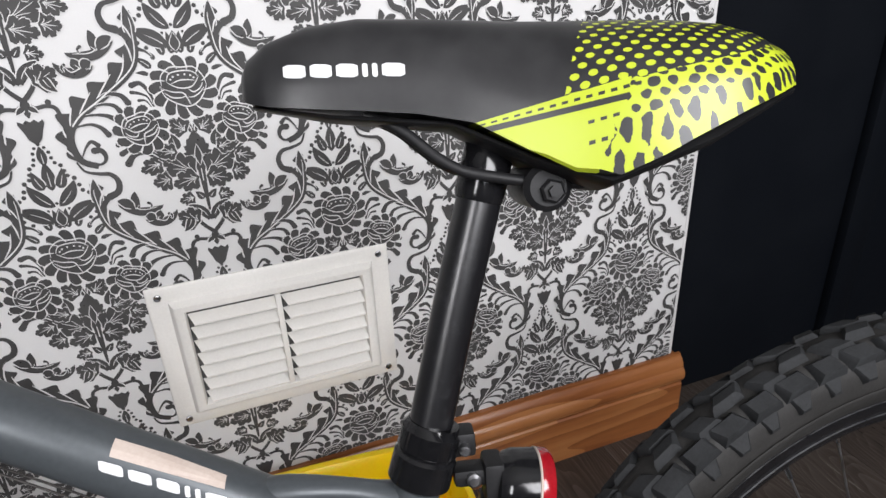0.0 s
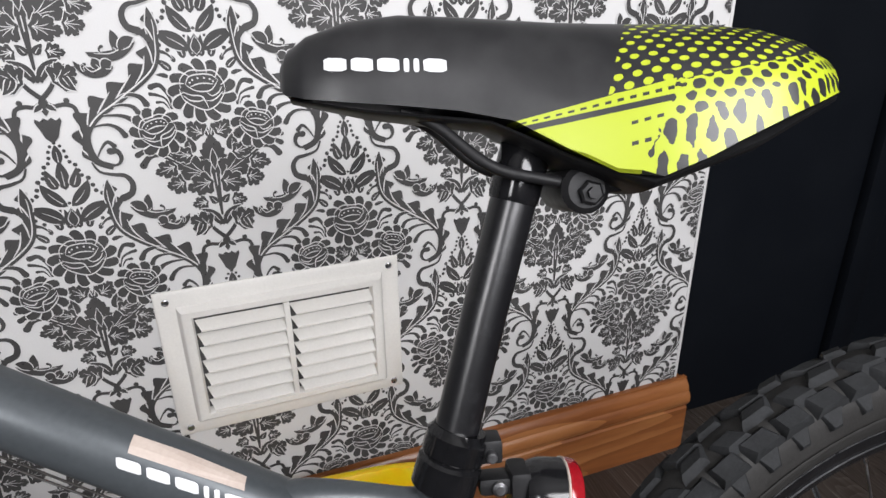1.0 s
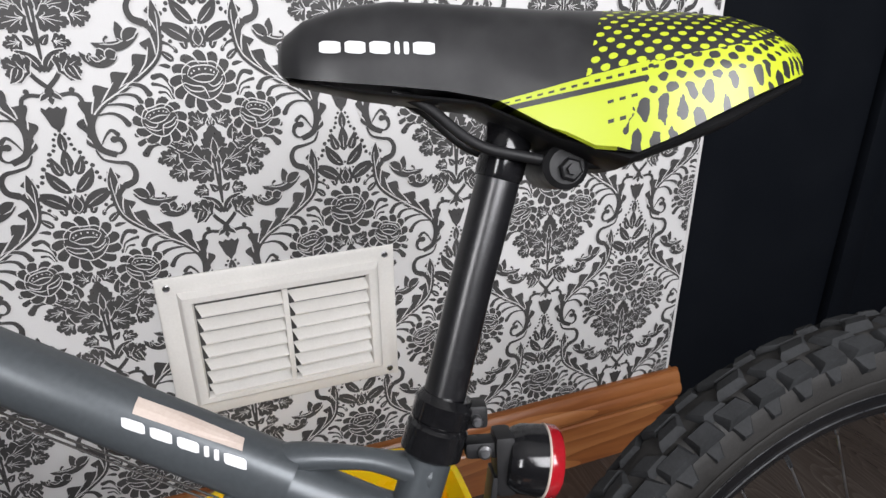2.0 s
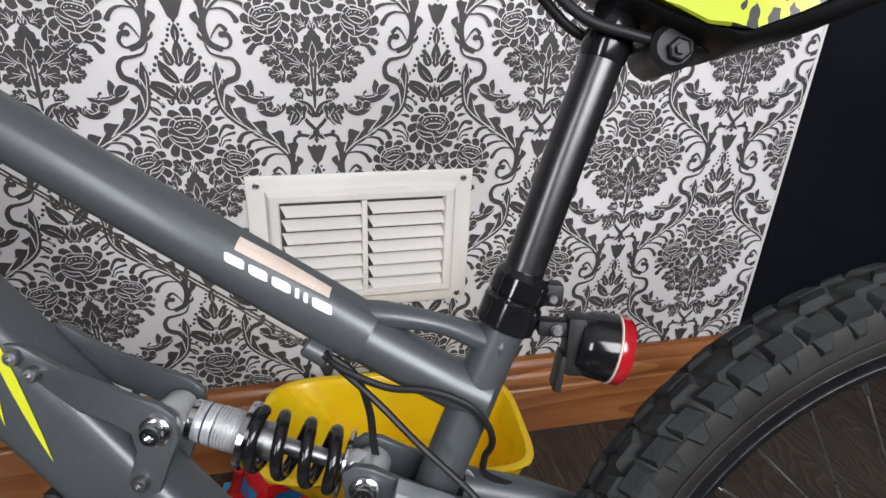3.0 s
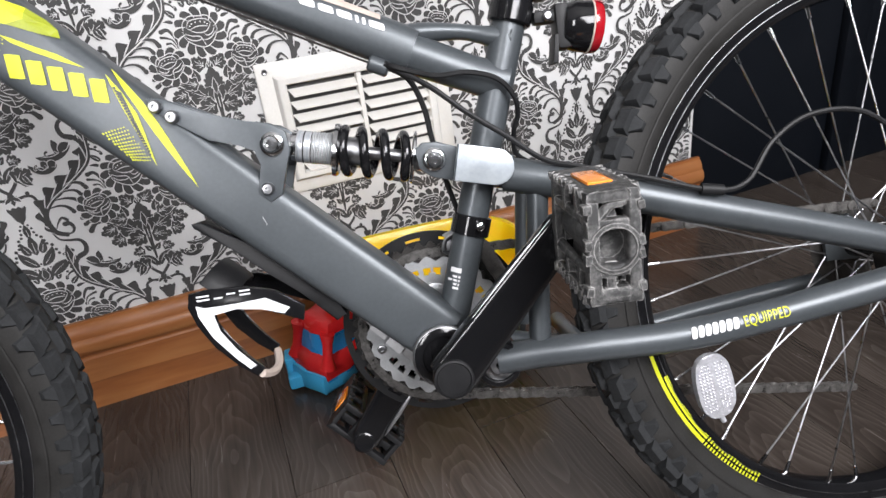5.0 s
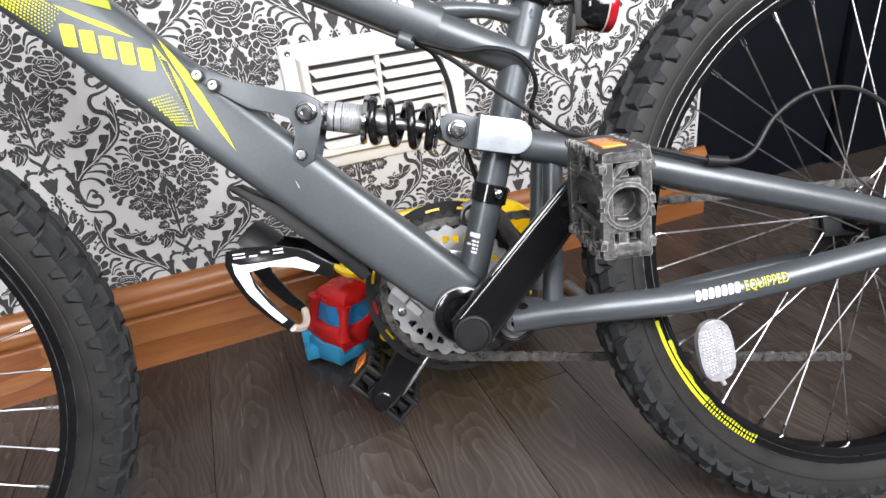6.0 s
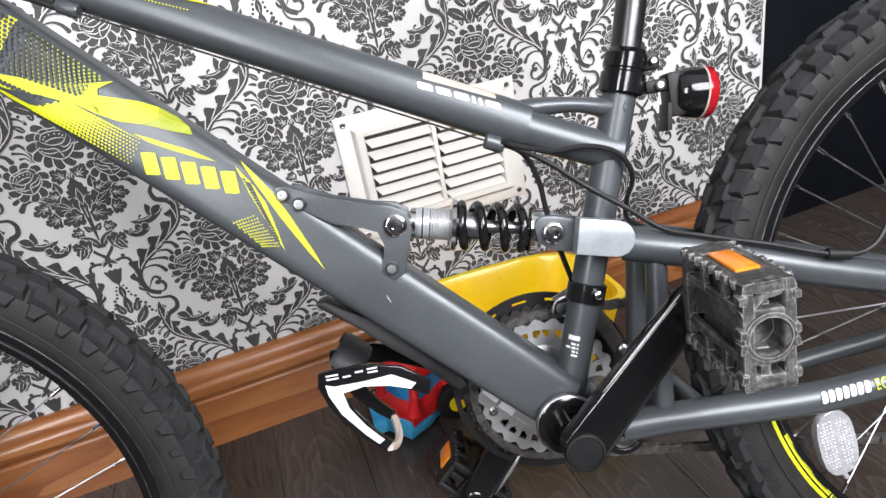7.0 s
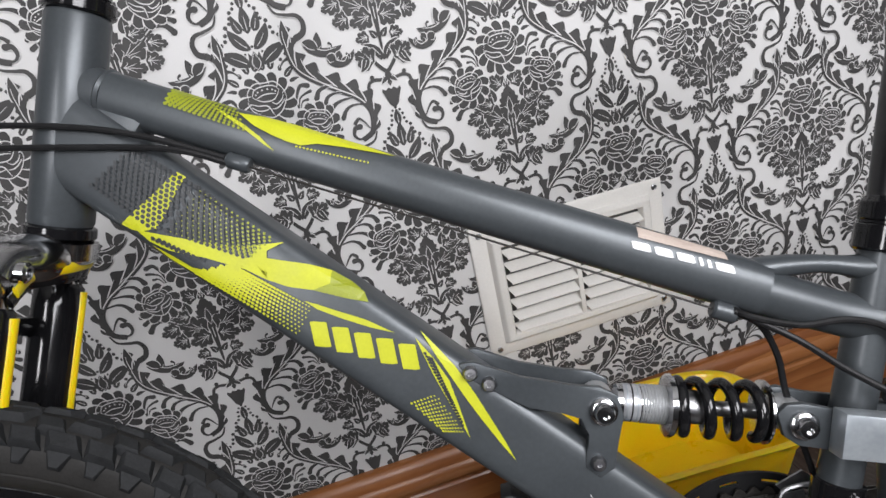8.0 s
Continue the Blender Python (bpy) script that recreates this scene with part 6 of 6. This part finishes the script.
        for k in range(9):
            for j in range(14):
                x0, z0 = -0.0168 + 0.0038 * k, -0.0266 + 0.0038 * j
                if abs((k - 4) / 4.8) ** 2.6 + abs((j - 6.5) / 7.6) ** 2.6 < 1 and k != 4:
                    add_lathe(rb, [(0, 0.0017), (0.0010, 0.0002)], (x0 + 0.0016, -0.0088, z0 + 0.0016), (0, -1, 0), 6)
        part("reflector_ribs", rb, clear_reflector, r)
        part("reflector_clip", tube([(0, -0.006, -0.034), (0.002, -0.006, -0.041)], 0.003, 8), clear_reflector, r)
    if cogs:
        for k, rr in enumerate((0.046, 0.040, 0.034, 0.029, 0.025)):
            part("cog", lathe([(-0.0012, rr - 0.004), (0.0, rr), (0.0012, rr - 0.004)], (0, 0.036 + 0.004 * k, 0), (0, 1, 0), 40), chain_steel, w)
        part("brake_drum", lathe([(0.036, 0.030), (0.038, 0.036), (0.050, 0.034), (0.0515, 0.020)], (0, 0, 0), (0, -1, 0), 28), black_plastic, w)
    if decals:
        a0, a1 = decals
        bmd = bmesh.new()
        n = 44
        for lane, (r0, r1) in enumerate(((0.2790, 0.2830), (0.2735, 0.2772))):
            for i in range(n):
                t = i / n
                if lane and t < 0.12:
                    continue
                aa, ab = a0 + (a1 - a0) * t, a0 + (a1 - a0) * (t + (1 / n if t < 0.55 else 0.55 / n))
                q0 = r0 + (0.0008 * math.sin(t * 30) if lane else 0)
                vs = [bmd.verts.new((rr * math.cos(a), -0.0146 + (0.2840 - rr) * 0.04, rr * math.sin(a))) for rr, a in ((q0, aa), (r1, aa), (r1, ab), (q0, ab))]
                bmd.faces.new(vs)
        me = part("rim_print", bmd, lime, rim, "lime print on the rim", smooth=False)
    return w


wheel("rear_wheel", P(0.3816, 0.3355, -0.0396), (0.1124, -1.0, 0.0176), "rear wheel with black rim and knobbly tyre", True, (radians(193.5), radians(234)), radians(207.5), -0.12, 1.037)
part("rear_axle", tube([P(0.372, 0.338, 0.075), P(0.378, 0.336, 0.0)], 0.0062, 14), steel, bike, "steel rear axle")

# fork and front wheel, turned together about the steering axis
STEER = 13.1
axis_dn = -head_dir
fwd = Vector((-head_dir.z, 0, head_dir.x))
turnm = Matrix.Rotation(radians(STEER), 3, head_dir)
f_dir, f_side = turnm @ fwd, turnm @ Vector((0, -1, 0))
crown_at = head_at + axis_dn * 0.030
axle_at = P(-0.7976, 0.3105, 0.0827)
wheel_side = Vector((0.216, -0.974, -0.071)).normalized()
wheel("front_wheel", axle_at, wheel_side, "front wheel with black rim and knobbly tyre", False, None, None, -0.42)
bow = [(0.066, 0.016, 0.022), (0.046, 0.002, 0.018), (0.020, -0.002, 0.002), (-0.020, -0.002, 0.002), (-0.046, 0.002, 0.018), (-0.066, 0.016, 0.022)]
cr = bmesh.new()
add_tube(cr, smooth_path([crown_at + f_side * a + axis_dn * b + f_dir * c for a, b, c in bow], 4), 0.0225, 20)
fork = part("fork_crown", cr, chrome, bike, "polished silver fork crown with yellow and black print")
for name, drop, back, r, finish, lab in (("crown_print", 0.004, 0.0215, 0.0062, toy_yellow, "yellow print"), ("crown_print", 0.0125, 0.0178, 0.0070, black_gloss, "black print")):
    part(name, tube(smooth_path([crown_at + f_side * a + axis_dn * (b + drop) + f_dir * (c - back) for a, b, c in bow], 4), r, 10, 0.35, f_dir), finish, fork, lab)
part("crown_race", lathe([(-0.016, 0.026), (-0.012, 0.031), (0.002, 0.031), (0.004, 0.027)], head_at - head_dir * 0.016, head_dir, 28), chrome, fork)
for sd in (1, -1):
    o = f_side * 0.063 * sd + f_dir * 0.022 + axis_dn * 0.010
    top, low = crown_at + o, axle_at + wheel_side * 0.060 * sd
    at = lambda d: top + (low - top).normalized() * d
    part("stanchion", tube([top, at(0.10)], 0.0150, 20), chrome, fork, "chrome fork stanchion")
    leg = part("fork_leg", tube([at(0.024), at(0.028), at(0.045), at(0.30), low], [0.0185, 0.0215, 0.0220, 0.0205, 0.0150], 24), black_gloss, fork, "glossy black lower fork leg")
    part("leg_stripe", tube([at(0.030) - f_dir * 0.0195, at(0.12) - f_dir * 0.0192, at(0.29) - f_dir * 0.0180], 0.0058, 10), toy_yellow, leg, "yellow stripe")
    part("crown_bolt", lathe([(0, 0.0085), (0.006, 0.0085), (0.008, 0.006), (0.0075, 0.004), (0.004, 0.0035)], crown_at + o - f_dir * 0.021 - axis_dn * 0.006, -f_dir, 14), chrome, fork)
part("fork_bridge", tube(smooth_path([crown_at + f_side * 0.060 + axis_dn * 0.135 + f_dir * 0.02, crown_at + f_side * 0.04 + axis_dn * 0.075 + f_dir * 0.034, crown_at - f_side * 0.04 + axis_dn * 0.075 + f_dir * 0.034, crown_at - f_side * 0.060 + axis_dn * 0.135 + f_dir * 0.02], 5), 0.009, 12), black_gloss, fork)

# ---- cables ----


def cable(name, pts, r=0.0026, label="", material=None):
    return part(name, tube(smooth_path(pts, 7), r, 8), material or cable_black, bike, label)


cable("gear_cable", [P(-0.80, 0.862, 0.050), P(-0.70, 0.853, 0.034), P(-0.625, 0.838, 0.031), P(-0.565, 0.819, 0.029), P(-0.504, 0.790, 0.018)], 0.0026, "black cable housing")
cable("gear_cable", [P(-0.80, 0.842, 0.060), P(-0.70, 0.834, 0.036), P(-0.630, 0.822, 0.032), P(-0.544, 0.804, 0.029), P(-0.502, 0.785, 0.019)], 0.0026, "black cable housing")
part("cable_guide", lathe([(-0.010, 0.0055), (-0.008, 0.0068), (0.008, 0.0068), (0.010, 0.0055)], P(-0.494, 0.784, 0.016), (P(*TT1) - P(*TT0)).normalized(), 14), frame_grey, bike)
for o in (0.010, 0.016):
    cable("bare_wire", [P(-0.490, 0.781, o), P(-0.320, 0.692, o - 0.002), P(-0.140, 0.598, o - 0.002)], 0.0008, "thin steel inner wire", chain_steel)
part("cable_boss", lathe([(-0.010, 0.0060), (-0.008, 0.0078), (0.008, 0.0078), (0.010, 0.0060)], P(-0.134, 0.595, 0.012), (0.89, 0, -0.46), 14), frame_grey, bike)
cable("gear_cable", [P(-0.128, 0.594, 0.012), P(-0.108, 0.580, 0.010), P(-0.097, 0.552, 0.006), P(-0.093, 0.520, 0.0), P(-0.085, 0.480, -0.006), P(-0.075, 0.440, -0.016)], 0.0028, "black cable housing")
cable("brake_cable", [P(-0.128, 0.595, 0.018), P(-0.091, 0.5695, 0.028), P(-0.0595, 0.5410, 0.031), P(-0.0250, 0.5135, 0.036), P(0.0035, 0.4890, 0.045), P(0.0360, 0.4770, 0.053), P(0.090, 0.460, 0.060), P(0.150, 0.440, 0.068), P(0.184, 0.443, 0.066), P(0.214, 0.476, 0.060), P(0.254, 0.495, 0.058), P(0.305, 0.488, 0.060), P(0.350, 0.440, 0.064), P(0.370, 0.370, 0.066)], 0.0026, "long black brake cable looped by the rear wheel")
cable("gear_cable", [P(-0.128, 0.597, 0.014), P(-0.118, 0.590, 0.024), P(-0.084, 0.578, 0.026), P(-0.0535, 0.577, 0.026), P(-0.0268, 0.568, 0.025), P(-0.0120, 0.551, 0.020), P(-0.0080, 0.5335, 0.010), P(-0.0120, 0.5155, -0.002), P(-0.004, 0.490, -0.022), P(0.06, 0.460, -0.05)], 0.0026, "black cable housing")
part("cable_clip", tube([P(0.140, 0.4425, 0.066), P(0.160, 0.4385, 0.067)], 0.0052, 12), black_plastic, bike)

# ---- bottle cage under the down tube ----
cage = part("bottle_cage", plate([(-0.3340, 0.4735), (-0.3323, 0.4690), (-0.2976, 0.4416), (-0.2718, 0.4168), (-0.2450, 0.3941), (-0.2122, 0.3583), (-0.2020, 0.3640), (-0.2150, 0.3920), (-0.2423, 0.4180), (-0.2872, 0.4500), (-0.3250, 0.4745)], -0.014, 0.014, 0.002), black_plastic, bike, "black and white bottle cage with an open jaw")
arm_out = [(-0.236, 0.384), (-0.262, 0.402), (-0.292, 0.411), (-0.322, 0.413), (-0.341, 0.411), (-0.344, 0.398), (-0.338, 0.378), (-0.326, 0.356), (-0.306, 0.334), (-0.292, 0.322), (-0.284, 0.329),
           (-0.297, 0.343), (-0.312, 0.362), (-0.321, 0.380), (-0.322, 0.390), (-0.300, 0.392), (-0.276, 0.388), (-0.256, 0.378), (-0.240, 0.370)]
white_out = [(-0.250, 0.385), (-0.272, 0.397), (-0.300, 0.396), (-0.328, 0.396), (-0.336, 0.399), (-0.335, 0.388), (-0.326, 0.367), (-0.308, 0.343), (-0.297, 0.331), (-0.291, 0.334), (-0.306, 0.352), (-0.318, 0.372), (-0.321, 0.388), (-0.300, 0.391), (-0.276, 0.387), (-0.256, 0.380)]
for sd in (1, -1):
    arm_p = plate(arm_out, -0.036 * sd - 0.0025, -0.036 * sd + 0.0025, 0.0012)
    for v in arm_p.verts:
        bend = max(0.0, (v.co.z - 0.385) / 0.03)
        v.co.y -= -0.010 * sd * bend * max(0.0, min(1.0, (v.co.x + 0.300) / 0.06))
    part("cage_arm", arm_p, black_gloss, cage)
    wp = plate(white_out, -0.0394 * sd - 0.0004, -0.0394 * sd + 0.0004)
    for v in wp.verts:
        bend = max(0.0, (v.co.z - 0.385) / 0.03)
        v.co.y -= -0.010 * sd * bend * max(0.0, min(1.0, (v.co.x + 0.300) / 0.06))
    part("cage_inlay", wp, white_print, cage, "white inlay")
    for k, (lo, hi) in enumerate((((-0.334, 0.403), (-0.322, 0.4045)), ((-0.334, 0.4065), (-0.322, 0.408)), ((-0.318, 0.403), (-0.310, 0.4045)), ((-0.306, 0.4055), (-0.298, 0.407)), ((-0.294, 0.403), (-0.284, 0.4045)), ((-0.294, 0.4065), (-0.284, 0.408)))):
        part("name_bar", box((lo[0], -0.0392 * sd - 0.0004, lo[1]), (hi[0], -0.0392 * sd + 0.0004, hi[1])), white_print, cage)
jb = smooth_path([P(-0.288, 0.324, 0.036), P(-0.284, 0.318, 0.020), P(-0.282, 0.316, 0.0), P(-0.284, 0.318, -0.020), P(-0.288, 0.324, -0.036)], 4)
part("cage_tip", tube(jb, 0.0042, 6), sticker, cage, "pale metal tip")
cage_dir = (P(*DT1) - P(*DT0)).normalized()
hoop_at = P(-0.318, 0.408)
hoop_up = Vector((-cage_dir.z, 0, cage_dir.x))
hoop = [hoop_at + Vector((0, 0.036 * math.cos(math.pi * k / 12), 0)) + hoop_up * 0.022 * math.sin(math.pi * k / 12) for k in range(13)]
part("cage_hoop", add_tube(bmesh.new(), hoop, 0.0018, 12, 9.0, cage_dir), black_plastic, cage)

# ---- toy lorry by the skirting ----
toy = thing("toy_lorry", pose(0.03, -0.140, 0.0, 0, 0, -4), "yellow plastic toy tipper lorry with a red and blue cab", "toy")


def tipper():
    bm = bmesh.new()
    n = 64
    loops = []
    for z, lx, ly in ((0.070, 0.140, 0.074), (0.085, 0.160, 0.088), (0.196, 0.186, 0.106), (0.198, 0.193, 0.113), (0.206, 0.194, 0.114), (0.2075, 0.190, 0.110), (0.206, 0.184, 0.103), (0.196, 0.181, 0.100), (0.095, 0.150, 0.078)):
        ring = []
        for k in range(n):
            a = 2 * math.pi * k / n
            c, s = math.cos(a), math.sin(a)
            rib = 1.0 - 0.055 * (0.5 + 0.5 * math.sin(k * math.pi / 2.5)) * (1 if 0.09 < z < 0.2 else 0)
            front = lx if c > 0 else {0.070: 0.050, 0.085: 0.062, 0.095: 0.066}.get(z, lx)
            ring.append(bm.verts.new((front * math.copysign(abs(c) ** 0.42, c), -0.032 + ly * rib * math.copysign(abs(s) ** 0.42, s), z - 0.02 * (lx / 0.19) * (c if c > 0 else 0))))
        loops.append(ring)
    for a, b in zip(loops, loops[1:]):
        for k in range(n):
            bm.faces.new((a[k], a[(k + 1) % n], b[(k + 1) % n], b[k]))
    bm.faces.new(loops[0][::-1])
    bm.faces.new(loops[-1])
    return bm


part("tipper_body", tipper(), toy_yellow, toy, "ribbed yellow tipper tub")
part("chassis", box((-0.17, -0.045, 0.035), (0.17, 0.045, 0.066), 0.008), toy_blue, toy, "blue plastic chassis")
for wx in (-0.12, 0.11):
    for wy in (-0.062, 0.040):
        tw = part("toy_wheel", lathe([(0.0, 0.030), (0.003, 0.036), (0.019, 0.036), (0.022, 0.030)], (wx, wy, 0.036), (0, 1, 0), 22), black_plastic, toy)
        part("toy_hub", lathe([(-0.0012, 0.006), (-0.001, 0.016), (0.0232, 0.016), (0.0234, 0.006)], (wx, wy, 0.036), (0, 1, 0), 16), toy_yellow, tw)


def ring_solid(stations, turn):
    """A four-cornered tapering solid with soft corners: (height, half diagonal, shift along) per station."""
    bm = bmesh.new()
    rings = []
    for z, r, sx in stations:
        ring = []
        for k in range(32):
            a = 2 * math.pi * k / 32
            q = r / max(abs(math.cos(a)) + abs(math.sin(a)), 1e-6) * (0.90 + 0.10 * (1 - abs(math.cos(2 * a))))
            ring.append(bm.verts.new((CABX + sx + 0.9 * q * math.cos(a + turn), CABY + 0.9 * q * math.sin(a + turn), z)))
        rings.append(ring)
    for a, b in zip(rings, rings[1:]):
        for k in range(32):
            bm.faces.new((a[k], a[(k + 1) % 32], b[(k + 1) % 32], b[k]))
    bm.faces.new(rings[0][::-1])
    bm.faces.new(rings[-1])
    return bm


CABX, CABY, CT = -0.192, -0.022, radians(-12)
cab = part("cab", ring_solid([(0.028, 0.074, 0.0), (0.050, 0.077, 0.0), (0.066, 0.073, 0.004), (0.070, 0.064, 0.005), (0.120, 0.058, 0.014)], CT), toy_blue, toy, "toy cab with blue windows in a red frame")
part("cab_roof", ring_solid([(0.112, 0.066, 0.013), (0.124, 0.067, 0.016), (0.134, 0.060, 0.018), (0.138, 0.046, 0.020)], CT), toy_red, cab, "glossy red roof")
part("cab_hood", ring_solid([(0.034, 0.078, 0.0), (0.052, 0.082, 0.0), (0.066, 0.079, 0.002), (0.074, 0.068, 0.006)], CT), toy_red, cab, "glossy red hood")
for k in range(4):
    a = CT - math.pi / 2 + k * math.pi / 2
    p0 = Vector((CABX + 0.004 + 0.060 * math.cos(a), CABY + 0.060 * math.sin(a), 0.058))
    p1 = Vector((CABX + 0.014 + 0.053 * math.cos(a), CABY + 0.053 * math.sin(a), 0.120))
    part("cab_pillar", tube([p0, p0.lerp(p1, 0.3), p0.lerp(p1, 0.7), p1], [0.014, 0.0085, 0.0085, 0.013], 12), toy_red, cab, "red pillar")
part("bumper", ring_solid([(0.004, 0.070, -0.010), (0.012, 0.079, -0.010), (0.030, 0.080, -0.008), (0.044, 0.080, -0.006)], CT), toy_sky, toy, "light blue bumper")
for dy, hz in ((-0.030, 0.030), (-0.004, 0.052), (0.026, 0.044)):
    part("bumper_step", box((-0.270, dy - 0.011, 0.006), (-0.240, dy + 0.011, hz), 0.005), toy_sky, toy)

# ---- floor planks ----
sub = slab("floor", (WALL_START - 0.12, FRONT - 0.12, -0.1), (RIGHT + 0.12, 0.3, -0.006), black_plastic, "dark grey-brown wood laminate floor")
PW, PL = 0.1415, 1.29
plank_meshes = {}
k0 = 0
x = -0.4145 - 15 * PW
while x < RIGHT:
    ends = sorted({FRONT, 0.069} | {v for v in (-0.397 + PL * q + (0 if k0 % 2 == 0 else 0.55 + 0.2 * (k0 % 3)) for q in range(-4, 3)) if FRONT < v < 0.069})
    for y0, y1 in zip(ends, ends[1:]):
        key = round(y1 - y0, 3)
        if key not in plank_meshes:
            pm = box((0.0004, 0.0004, -0.006), (PW - 0.0004, key - 0.0004, 0.0), 0.0009)
            me = bpy.data.meshes.new("plank")
            pm.to_mesh(me)
            pm.free()
            me.materials.append(laminate)
            plank_meshes[key] = me
        ob = new("plank", plank_meshes[key])
        ob.parent = sub
        ob.location = (x, y0, 0)
    x += PW
    k0 += 1
